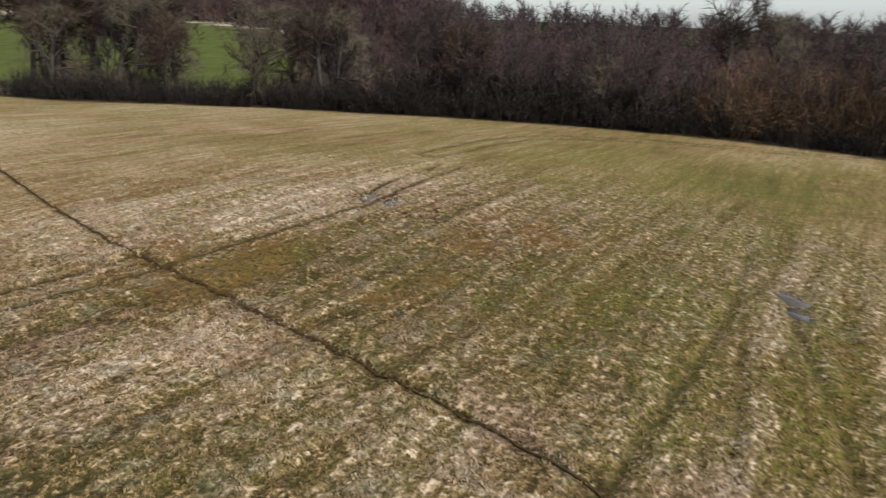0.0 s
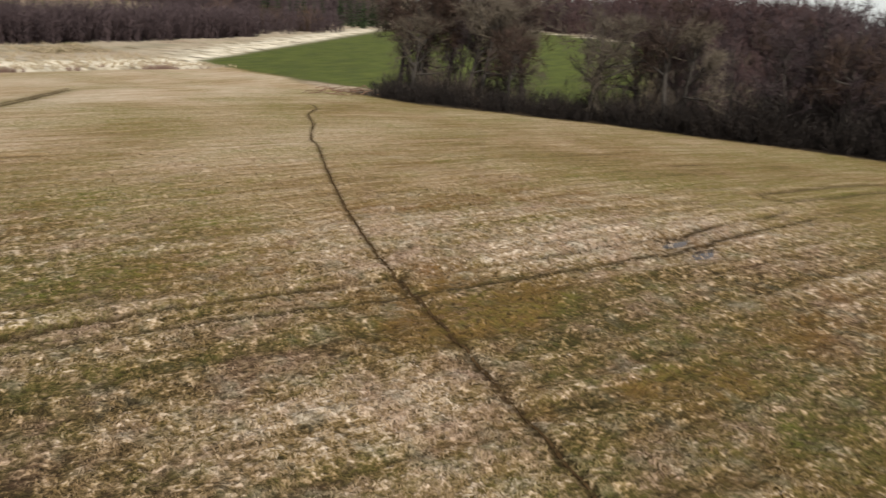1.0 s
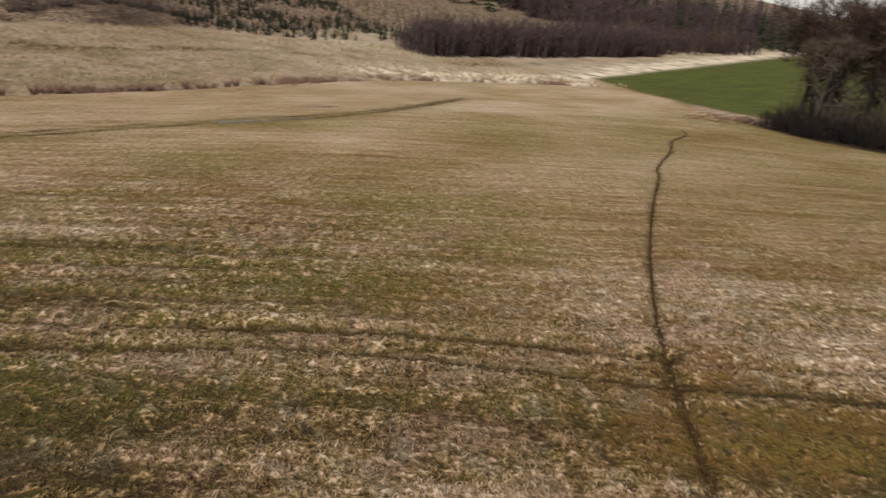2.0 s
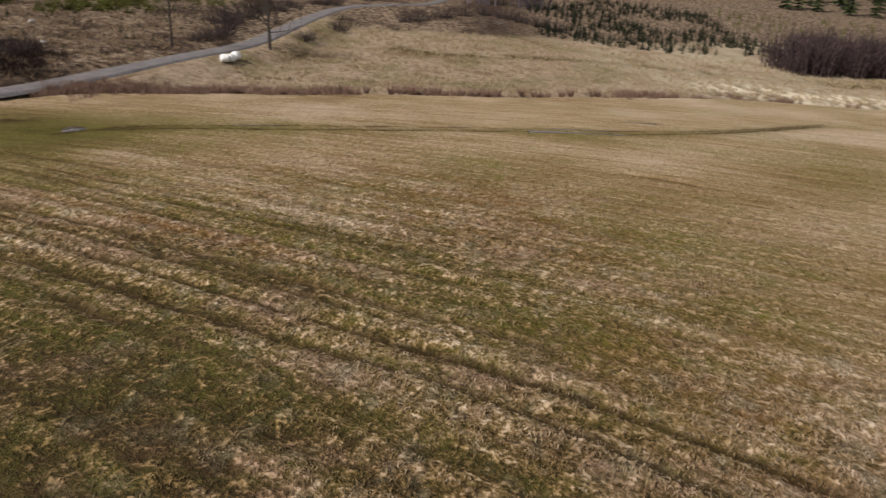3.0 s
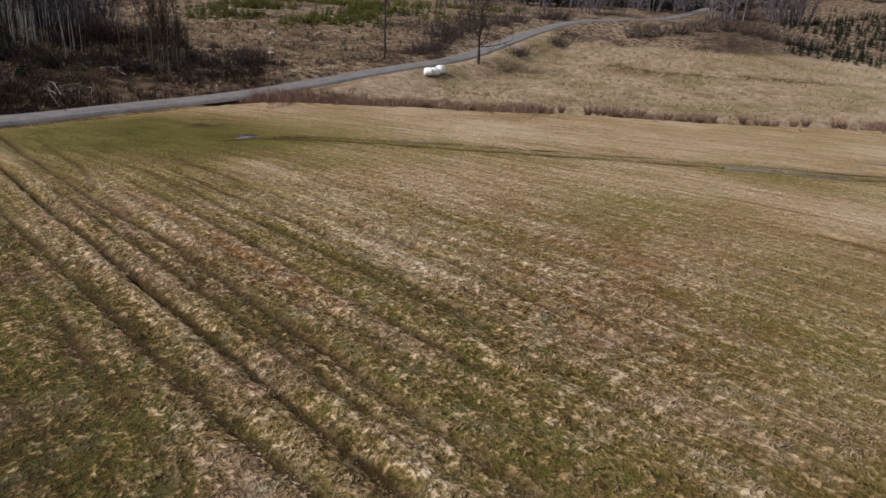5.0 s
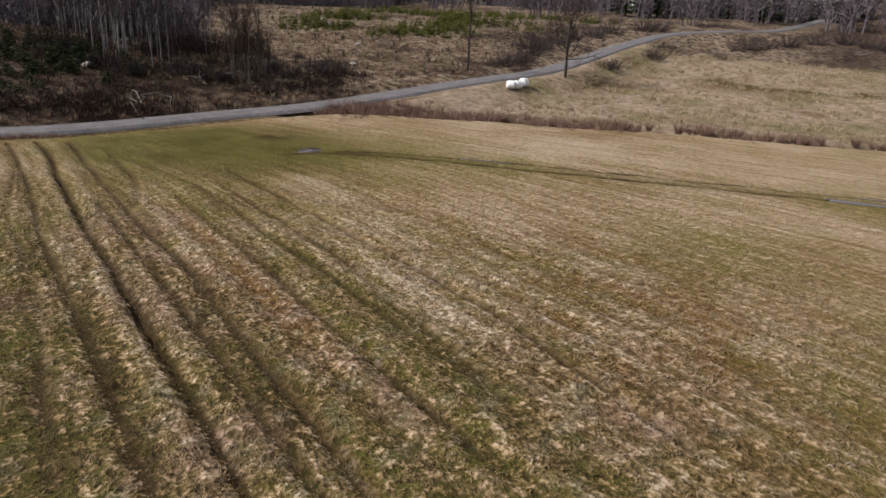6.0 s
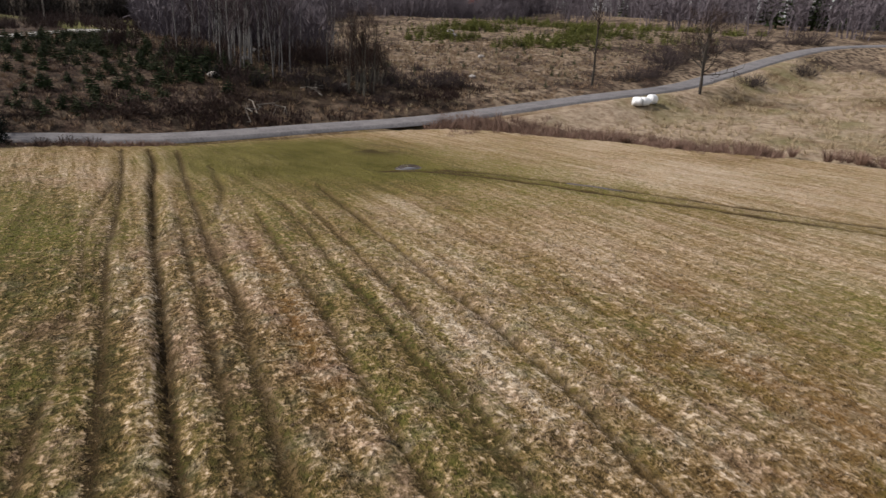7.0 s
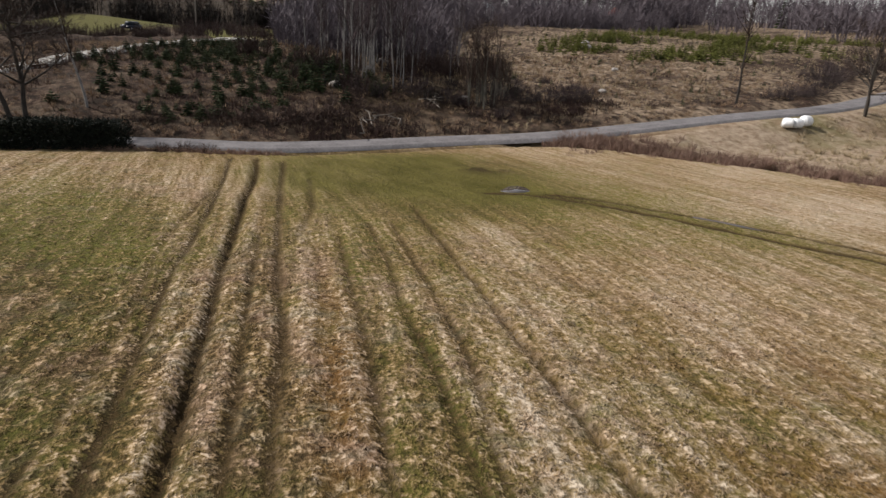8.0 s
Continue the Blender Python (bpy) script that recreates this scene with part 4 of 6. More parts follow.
SCRUB = dict(segments=(3, 2), wobble=(0.16, 0.25), lift=(0.1, 0.1), sides=(3, 3), children=(5,), angle=((20, 55),), ratio=(0.5,), twigs=8, twig=(0.55, 0.024), wood=1)
SCRUB["from"] = (0.25,)


def tree_template(spec, height, radius, seed, stems=1, spread=0.0, apart=0.0):
    rs = np.random.default_rng(seed)
    trunk, crown = Shape(), Shape()
    for k in range(stems):
        a = 2 * math.pi * k / stems + rs.uniform(-0.5, 0.5)
        lean = spread * rs.uniform(0.3, 1.0)
        base = np.array([math.cos(a), math.sin(a), 0]) * (0.02 if stems == 1 else (apart or radius * 2.2) * rs.uniform(0.5 if not apart else 0.05, 1.5 if not apart else 1.0)) - np.array([0, 0, 0.25])
        limb(trunk, crown, rs, base, unit(np.array([lean * math.cos(a), lean * math.sin(a), 1.0])), height * rs.uniform(0.75, 0.95) * 0.72 if spec is OAK else height * rs.uniform(0.8, 1.0),
             radius, 0, spec)
    return trunk.arrays(), crown.arrays()


def bush_template(height, width, stems, seed, twig=0.026):
    """Many thin stems that fan out from one stool."""
    rs = np.random.default_rng(seed)
    wood, crown = Shape(), Shape()
    for _ in range(stems):
        a, r = rs.uniform(0, 2 * math.pi), rs.uniform(0, 1) ** 0.6
        d = unit(np.array([math.cos(a) * r * width / height, math.sin(a) * r * width / height, 1.0]))
        p = np.array([math.cos(a), math.sin(a), 0]) * r * width * 0.28 - np.array([0, 0, 0.2])
        n, h = 3, height * rs.uniform(0.6, 1.05) * (1.1 - 0.35 * r)
        pts = [p]
        for i in range(n):
            d = unit(d + rs.normal(0, 0.12, 3))
            pts.append(pts[-1] + d * h / n)
        wood.tube(pts, [0.022, 0.017, 0.012, 0.006], 3)
        for _ in range(18):
            k = rs.integers(0, n)
            q = pts[k] + (pts[k + 1] - pts[k]) * rs.uniform()
            crown.twig(q, unit(d + rs.normal(0, 0.5, 3)), h * 0.3 * rs.uniform(0.4, 1.1), twig, rs)
    return wood.arrays(), crown.arrays()


def brush_template(height, width, stems, twigs, thick, seed):
    """A mass of upright bare stems and twigs, for woods seen from afar."""
    rs = np.random.default_rng(seed)
    s = Shape()
    for _ in range(stems):
        a, r = rs.uniform(0, 2 * math.pi), rs.uniform(0, 1) ** 0.5
        p = np.array([math.cos(a), math.sin(a), 0]) * r * width * 0.4 - np.array([0, 0, 0.2])
        d = unit(np.array([math.cos(a) * r * 0.22, math.sin(a) * r * 0.22, 1.0]) + rs.normal(0, 0.05, 3))
        h = height * rs.uniform(0.6, 1.05)
        s.twig(p, d, h, thick * 1.5, rs)
        for _ in range(twigs):
            f = rs.uniform(0.12, 0.9)
            s.twig(p + d * h * f, unit(d + rs.normal(0, 0.5, 3)), h * 0.3 * (1.2 - 0.7 * f) * rs.uniform(0.6, 1.2), thick, rs)
    return s.arrays()


def spruce_template(height, width, seed, tiers=11, round_each=8, sprays=5):
    """A spruce: a straight stem with tiers of drooping, needle-clad branches."""
    rs = np.random.default_rng(seed)
    wood, crown = Shape(), Shape()
    wood.tube([(0, 0, -0.2), (0, 0, height * 0.5), (0, 0, height * 0.97)], [height * 0.018 + 0.012, height * 0.011 + 0.008, 0.006], 5)
    for i in range(tiers):
        f = (i + 0.35) / tiers
        z, r = height * (0.06 + 0.9 * f), width * 0.5 * (1 - f) ** 0.85 + 0.04 * width
        for k in range(round_each):
            a = 2 * math.pi * (k + 0.5 * (i % 2)) / round_each + rs.uniform(-0.3, 0.3)
            d = unit(np.array([math.cos(a), math.sin(a), -0.25 + 0.75 * f + rs.uniform(-0.12, 0.12)]))
            length = r * rs.uniform(0.7, 1.2)
            p = np.array([0, 0, z])
            side = np.cross(d, (0, 0, 1.0))
            for j in range(sprays):
                g = j / sprays
                s = (1 if j % 2 else -1)
                e = unit(d + side * s * rs.uniform(0.35, 0.8) + np.array([0, 0, rs.uniform(-0.25, 0.15)])) if j else d
                crown.twig(p + d * length * g * 0.75, e, length * (1 - 0.6 * g) * (0.75 if j else 1.0), length * 0.34, rs)
    crown.twig(np.array([0, 0, height * 0.9]), np.array([0, 0, 1.0]), height * 0.14, width * 0.06, rs)
    return wood.arrays(), crown.arrays()


def tuft_template(blades, length, spread, width, seed):
    rs = np.random.default_rng(seed)
    s = Shape()
    for _ in range(blades):
        a, r = rs.uniform(0, 2 * math.pi), rs.uniform(0, 1)
        d = unit(np.array([math.cos(a) * spread * (0.3 + r), math.sin(a) * spread * (0.3 + r), 1.0]))
        s.twig(np.array([math.cos(a), math.sin(a), 0]) * 0.35 * spread * length * rs.uniform(0, 1) - np.array([0, 0, 0.04]), d, length * rs.uniform(0.6, 1.15), width, rs)
    return s.arrays()


def scattered(templates, x, y, z, size, turn, pick):
    """One mesh's arrays of many copies of some templates."""
    vs, fs, index, base = [], [], [], 0
    for k, (v, f) in enumerate(templates):
        mine = np.where(pick == k)[0]
        if not len(mine):
            continue
        c, s, g = np.cos(turn[mine])[:, None], np.sin(turn[mine])[:, None], size[mine][:, None]
        w = np.stack([g * (c * v[:, 0] - s * v[:, 1]) + x[mine][:, None], g * (s * v[:, 0] + c * v[:, 1]) + y[mine][:, None], g * v[:, 2] + z[mine][:, None]], 2)
        vs.append(w.reshape(-1, 3))
        fs.append((f[None] + (base + np.arange(len(mine)) * len(v))[:, None, None]).reshape(-1, 3))
        index.append(np.repeat(mine, len(v)))
        base += len(mine) * len(v)
    return np.vstack(vs), np.vstack(fs), np.concatenate(index)


def plant(name, template, wood_mat, crown_mat, label, category, group="", parts=("trunk", "crown")):
    """A plant as a thing with two parts, kept aside at the origin to be copied."""
    root = new(name)
    part(parts[0], mesh_of(parts[0], *template[0], wood_mat, True), root)
    part(parts[1], mesh_of(parts[1], *template[1], crown_mat), root)
    return tagged(root, label, category, group)


class Nursery:
    """Plants of one kind: the first one set is the original, the others are copies of it."""

    def __init__(self, makers):
        self.makers, self.made = makers, {}

    def put(self, k, x, y, size=1.0, turn=0.0, sink=0.05, label=""):
        k = k % len(self.makers)
        m = pose(x, y, at(x, y) - sink, 0, 0, turn) @ Matrix.Scale(size, 4)
        if k not in self.made:
            self.made[k] = self.makers[k]()
            self.made[k].matrix_world = m
            ob = self.made[k]
        else:
            ob = copy_thing(self.made[k], pose(0, 0, 0))
            ob.matrix_basis = m
        return tagged(ob, label)


# ---- the trees along the field's end ----
hedge_trees = Nursery([lambda k=k: plant("tree", tree_template(OAK, 14, 0.26, 100 + k), BARK, TWIG_HAZE if k % 2 else TWIG, "bare grey-brown broadleaf tree at the field's end", "tree", "trees along the field's end") for k in range(4)])
alders = Nursery([lambda k=k: plant("tree", tree_template(ALDER, 12, 0.15, 120 + k, 1 + k % 3, 0.22), BARK, TWIG_PURPLE, "slender bare alder with a purplish crown of twigs", "tree", "trees along the field's end") for k in range(4)])
bushes = Nursery([lambda k=k: plant("bush", bush_template(4.0, 4.2, 60, 140 + k, 0.04), TWIG_DARK, TWIG_DARK, "dense leafless bush under the hedge trees, coloured near black for shade", "bush", "bushes along the field's end", ("stool", "crown")) for k in range(3)])
grey_bushes = Nursery([lambda k=k: plant("bush", bush_template(4.0, 4.2, 60, 145 + k, 0.028), TWIG_SHADE, TWIG_HAZE, "grey-brown hazy leafless bush at the field's end", "bush", "bushes along the field's end", ("stool", "crown")) for k in range(3)])
willows = Nursery([lambda k=k: plant("bush", bush_template(6.2, 6.4, 190, 150 + k, 0.034), BARK, TWIG_ORANGE, "rounded leafless willow bush with orange-brown twigs", "bush", "willow bushes", ("stool", "crown")) for k in range(2)])
rs = np.random.default_rng(5)
for k, (x, y, size) in enumerate([(-43, 78, 1.3), (-46.5, 79, 1.3), (-45, 82.5, 1.35), (-42.5, 75, 0.95), (-40.5, 81, 1.3), (-36, 77, 1.25), (-38, 84, 1.35), (-33.5, 75, 1.15), (-29, 73, 0.85), (-20.5, 73, 1.0), (-13, 72.5, 1.05), (-11.8, 74, 1.0), (2, 73, 0.95), (15, 73.5, 0.7), (38, 98, 1.45), (45, 102, 1.35), (52, 106, 1.3), (-33, 86, 1.3), (-5, 79, 0.95), (-17, 79, 1.05), (-31, 80, 1.15)]):
    hedge_trees.put(k, x, y, size, 77 * k)
for k in range(44):
    x = -50 + 2.7 * k + rs.uniform(-1.2, 1.2)
    if x < -46 or -30 < x < -22 or x > 62:
        continue
    alders.put(k, x, hedge_y(x) + rs.uniform(4, 11), rs.uniform(0.62, 0.98) * (0.72 if 4 < x < 32 else 1.0) * (0.8 if x < -22 else 1.0), 53 * k)
for k in range(6):
    x = -2 + 4.4 * k + rs.uniform(-1.2, 1.2)
    alders.put(k + 1, x, hedge_y(x) + rs.uniform(2.2, 4.5), rs.uniform(0.7, 1.0), 83 * k)
for k in range(84):
    x = -48 + 1.2 * k + rs.uniform(-0.5, 0.5)
    if x > 25:
        continue
    (grey_bushes if x < -14 and k % 3 else bushes).put(k, x, hedge_y(x) + (rs.uniform(3.5, 7.5) if x < -14 and k % 3 else rs.uniform(1.4, 5.0)), rs.uniform(0.7, 1.2) * (0.8 if x < -44 or -31 < x < -21 else 1.0), 41 * k)
for k in range(16):
    x = -46 + 1.9 * k + rs.uniform(-0.6, 0.6)
    if not -31 < x < -21:
        grey_bushes.put(k, x, hedge_y(x) + rs.uniform(6, 12), rs.uniform(0.8, 1.25), 37 * k)
for k, (x, y, size) in enumerate([(24.5, 72.5, 0.8), (28.5, 71, 1.15), (32.5, 72, 1.35), (37, 69, 1.3), (41.5, 67, 1.25), (46, 64, 1.25), (51, 62, 1.2), (35, 76, 1.4), (42, 73, 1.4), (19, 74, 0.9)]):
    willows.put(k, x, y, size, 61 * k)


def stand(name, templates, where, sizes, mat, label, category, seed, sink=0.1):
    """Plants that nobody could count, as one object. where: plan points (n, 2)."""
    r = np.random.default_rng(seed)
    p = np.asarray(where, float)
    n = len(p)
    v, f, _ = scattered(templates, p[:, 0], p[:, 1], land(p[:, 0], p[:, 1]) - sink, r.uniform(*sizes, n), r.uniform(0, 2 * np.pi, n), r.integers(0, len(templates), n))
    return tagged(new(name, mesh_of(name, v, f, mat)), label, category, kind="stuff")


def joined(template):
    (a, f), (b, g) = template
    return np.vstack([a, b]), np.vstack([f, g + len(a)])


def strewn(n, seed, box, keep):
    """n plan points in a box (x0, y0, x1, y1) for which keep(x, y) holds."""
    r = np.random.default_rng(seed)
    out = np.zeros((0, 2))
    while len(out) < n:
        p = r.uniform(box[:2], box[2:], (4 * n, 2))
        out = np.vstack([out, p[keep(p[:, 0], p[:, 1])]])
    return out[:n]


# ---- woods behind, and on the far slopes ----
FAR_TREE = dict(segments=(3, 2), wobble=(0.06, 0.2), lift=(0.1, 0.15), sides=(4, 3), children=(9,), angle=((30, 60),), ratio=(0.44,), twigs=9, twig=(1.9, 0.16), wood=1, taper=0.8)
FAR_TREE["from"] = (0.3,)
far_trees = [joined(tree_template(FAR_TREE, 10, 0.14, 200 + k)) for k in range(5)]
far_spruces = [joined(spruce_template(13, 5.0, 220 + k, 11, 7, 3)) for k in range(3)]
brush = [brush_template(8.0, 5.5, 15, 17, 0.13, 240 + k) for k in range(5)]
# these near-black stands paint the deep shade at the hedge's base
stand("underwood", brush, strewn(150, 34, (-6, 70, 29, 88), lambda x, y: (y > hedge_y(x) + 1.5) & (y < hedge_y(x) + 15)), (0.4, 0.8), TWIG_DARK, "tangled underwood beneath the hedge trees, the shade there put into its colour", "underwood", 24)
stand("underwood", brush, strewn(230, 35, (-48, 58, 56, 92), lambda x, y: (y > hedge_y(x) + 1.0) & (y < hedge_y(x) + 5)), (0.2, 0.38), TWIG_DARK, "low brambles along the field's end, coloured near black for the shade there", "underwood", 25)
stand("woodland", brush, strewn(420, 36, (-20, 90, 180, 230), lambda x, y: (x > -0.2 * y + 4) & (x < 0.95 * y + 10)), (0.55, 0.9), TWIG_WOOD, "dense reddish-brown bare woodland behind the hedge", "woodland", 26)
stand("underwood", brush, strewn(30, 38, (-46, 66, 0, 86), lambda x, y: (y > hedge_y(x) + 1.5) & (y < hedge_y(x) + 9)), (0.2, 0.4), TWIG_DARK, "tangled underwood beneath the hedge trees, the shade there put into its colour", "underwood", 33)
stand("woodland", far_trees, strewn(240, 31, (-80, 84, 190, 260), lambda x, y: (x > -0.24 * y + 1) & (x < 0.95 * y + 20)), (0.7, 1.0), TWIG_WOOD, "bare purplish-brown woodland on the rise behind the hedge", "woodland", 1)
stand("woodland", far_trees, strewn(330, 32, (-220, 240, 200, 340), lambda x, y: (y > 318 - 1.03 * (x + 116)) & (x > -0.75 * y)), (1.2, 1.75), TWIG_PURPLE, "far bare woodland beyond the green field", "woodland", 2)
stand("woodland", brush, strewn(270, 37, (-200, 240, 0, 420), lambda x, y: (y > 322 - 1.03 * (x + 116)) & (x > -0.62 * y)), (2.1, 2.9), TWIG_WOOD, "far bare woodland beyond the green field", "woodland", 30)
stand("spruce_wood", far_spruces, strewn(260, 33, (-160, 330, 330, 420), lambda x, y: y > 330 + 0.1 * np.abs(x)), (0.8, 1.2), NEEDLE, "dark spruce wood on the far ridge", "woodland", 3)

# ---- the hillside beyond the road ----
def template_nursery(kind, count, make, wood, crown, label, category, group, parts=("trunk", "crown")):
    return Nursery([lambda k=k: plant(kind, make(k), wood, crown, label, category, group, parts) for k in range(count)])


birches = template_nursery("birch", 5, lambda k: tree_template(BIRCH_SPEC, 13, 0.085, 300 + k), BIRCH, TWIG_PURPLE, "slender pale-stemmed bare birch on the hillock", "birch tree", "birches on the hillock")
ALDER_BARK = plain_material("alder_bark", (0.05, 0.045, 0.036), (0.17, 0.155, 0.125), 7, 0.9, 0.5, 0.02, (1, 1, 0.3))
def alder_clump(seed):
    """A stool of upright stems, each a part of its own, under one thin crown."""
    r = np.random.default_rng(seed)
    root, twigs = new("alder_clump"), Shape()
    for k in range(15):
        (wood, f), (crown, g) = tree_template(dict(BIRCH_SPEC, children=(20,)), 8.6, 0.085, seed + 7 * k, 1, 0.05)
        a, d = r.uniform(0, 2 * math.pi), 1.6 * r.uniform(0.05, 1.0)
        shift = np.array([d * math.cos(a), d * math.sin(a), 0])
        part("stem", mesh_of("stem", wood + shift, f, ALDER_BARK, True), root)
        twigs.add(crown + shift, g)
    part("crown", mesh_of("crown", *twigs.arrays(), TWIG), root)
    return tagged(root, "clump of upright grey alder stems beside the road", "tree")


clumps = Nursery([lambda k=k: alder_clump(320 + k) for k in range(2)])
saplings = template_nursery("spruce_sapling", 4, lambda k: spruce_template(1.5, 1.5, 340 + k, 7, 8, 4), BARK, NEEDLE, "young dark green spruce on rough ground", "spruce", "young spruces on the hillock")
pines = template_nursery("pine_sapling", 3, lambda k: spruce_template(1.5, 1.6, 360 + k, 5, 7, 4), BARK, PINE, "young yellow-green pine on the clearing", "pine", "young pines on the clearing")
scrubs = template_nursery("scrub_bush", 4, lambda k: bush_template(1.7, 2.6, 56, 380 + k, 0.05), BARK, TWIG_RED, "low reddish-brown leafless scrub on the bank", "bush", "scrub along the road", ("stool", "crown"))
thickets = template_nursery("scrub_bush", 3, lambda k: bush_template(3.0, 4.0, 70, 400 + k, 0.035), BARK, TWIG_PURPLE, "leafless dark purple-brown bush on the hillside", "bush", "bushes on the hillside", ("stool", "crown"))

rs = np.random.default_rng(17)
for k in range(46):
    u = rs.uniform()
    x, y = -61.5 - 9.5 * u + rs.normal(0, 2.0), -42.5 - 18 * u + rs.normal(0, 2.0)
    birches.put(k, x, y, rs.uniform(0.7, 1.1), 67 * k, label="white-stemmed bare birch in a leaning cluster" if k % 9 == 0 else "")
for k in range(12):
    birches.put(k, -70 - 1.5 * k + rs.normal(0, 2.5), -44 - 1.2 * k + rs.normal(0, 3), rs.uniform(0.5, 0.8), 31 * k)
for k in range(5):
    birches.put(k, -64.4 + 0.25 * k, -56.9 + 0.3 * rs.normal(), 0.75, 140 * k, label="white-stemmed bare birch in a leaning cluster")
clumps.put(0, -68.4, -34.6, 1.0, 0)
clumps.put(1, -72.6, -35.6, 0.55, 40, label="small clump of thin grey stems beside the road")
for k in range(190):
    x, y = rs.uniform(-63, -37), rs.uniform(-72, -43)
    s = -line_distance(np.array([x]), np.array([y]), ROAD)[0][0]
    if s < 5.5 or abs(line_distance(np.array([x]), np.array([y]), FAR_ROAD)[0][0]) < 3.5 or (x < -58 and y < -60):
        continue
    saplings.put(k, x, y, rs.uniform(0.4, 1.05), 83 * k, label="knee-high young dark green spruce on rough ground" if k % 3 == 0 else "")
for k in range(16):
    saplings.put(k, -58.5 + rs.normal(0, 2.2), -47.5 + rs.normal(0, 3.0), rs.uniform(0.8, 1.4), 29 * k)
for k, (x, y, size) in enumerate([(-45.5, -39.6, 1.1), (-47.5, -38.6, 1.25), (-49.5, -38.0, 1.3), (-51.3, -37.6, 1.3), (-53, -37.6, 1.1), (-43.5, -41.5, 0.9), (-56, -38.5, 1.0), (-58.6, -37.2, 0.9),
                                  (-60.5, -36.0, 0.9), (-63, -36.5, 0.8), (-34.0, -42.8, 0.9), (-31.8, -43.6, 0.95), (-36.2, -42.9, 0.8), (-29.5, -44.8, 0.9), (-39, -44, 0.7), (-54.5, -40.5, 0.9),
                                  (-86.5, -26.2, 0.55), (-88.0, -25.6, 0.6), (-66.2, -33.2, 0.6), (-71.2, -31.0, 0.6), (-75.0, -29.8, 0.5), (-62.0, -34.0, 0.5), (-57.5, -34.6, 0.45)]):
    scrubs.put(k, x, y, size, 57 * k)
for k, (x, y, size) in enumerate([(-74, -33.5, 0.75), (-76.5, -32.4, 0.9), (-79, -31.6, 0.85), (-81.2, -30.6, 0.8), (-72, -37.5, 0.8), (-64.2, -39.5, 0.9), (-59.5, -41.5, 0.8), (-66, -36.8, 0.7),
                                  (-106.5, -20.6, 0.8), (-109, -19.8, 0.9), (-112, -19.2, 0.75), (-104, -21.5, 0.6), (-117.6, -8.6, 0.75), (-119.5, -8.0, 0.7), (-136, -6.0, 0.8), (-138.5, -5.2, 0.8),
                                  (-118, -21, 1.2), (-122, -22, 1.3), (-127, -22, 1.2), (-132, -21, 1.3), (-139, -21, 1.2), (-147, -19, 1.2), (-155, -17.5, 1.2), (-166, -14, 1.3), (-170, -12, 1.3),
                                  (-160, 5.5, 0.9), (-163, 7.5, 1.0), (-167, 10, 1.1), (-171, 14, 1.2), (-176, 19, 1.2), (-174, 33, 1.3), (-171, 36, 1.2), (-168, 40, 1.1), (-177, 29, 1.3), (-181, 24, 1.2)]):
    thickets.put(k, x, y, size, 91 * k)

for k in range(30):
    x, y = rs.uniform(-86, -66), rs.uniform(-46, -31)
    if -line_distance(np.array([x]), np.array([y]), ROAD)[0][0] > 4.5:
        thickets.put(k, x, y, rs.uniform(0.28, 0.55), 73 * k)
for k in range(12):
    thickets.put(k, rs.uniform(-42, -26), rs.uniform(-88, -76), rs.uniform(0.6, 1.0), 37 * k)

pole_tree = plant("slender_tree", tree_template(BIRCH_SPEC, 10.5, 0.13, 420), BARK, TWIG, "single slender bare tree above the road", "tree")
pole_tree.matrix_world = pose(-97.6, -22.2, at(-97.6, -22.2) - 0.05) @ Matrix.Scale(1.25, 4)
ROAD_TREE = dict(OAK, children=(8, 6, 4), twigs=7, twig=(0.7, 0.028))
road_tree = plant("roadside_tree", tree_template(ROAD_TREE, 9.0, 0.19, 433, 2, 0.35), BARK, TWIG, "bare forked tree at the road's edge", "tree")
road_tree.matrix_world = pose(-104.7, -10.9, at(-104.7, -10.9) - 0.05, 0, 0, 40)
old_tree = plant("old_tree", tree_template(dict(OAK, wobble=(0.16, 0.3, 0.35, 0.3), lift=(0.1, 0.02, 0.05, 0.05)), 14, 0.3, 441, 2, 0.12), BARK, TWIG, "gnarled bare old tree beside the dark hedge", "tree")
old_tree.matrix_world = pose(-29.8, -47.6, at(-29.8, -47.6) - 0.05, 0, 0, 15) @ Matrix.Scale(0.72, 4)
lone_birch = plant("birch", tree_template(BIRCH_SPEC, 9.5, 0.13, 452), BIRCH, TWIG, "single leaning pale birch on the hillock", "birch tree")
lone_birch.matrix_world = pose(-35.2, -48.6, at(-35.2, -48.6) - 0.05, 4, 5, 0)
juniper = plant("juniper", spruce_template(2.3, 1.3, 455, 9, 9, 4), BARK, NEEDLE, "dark upright juniper on the clearing", "juniper")
juniper.matrix_world = pose(-140, -105, at(-140, -105) - 0.05)


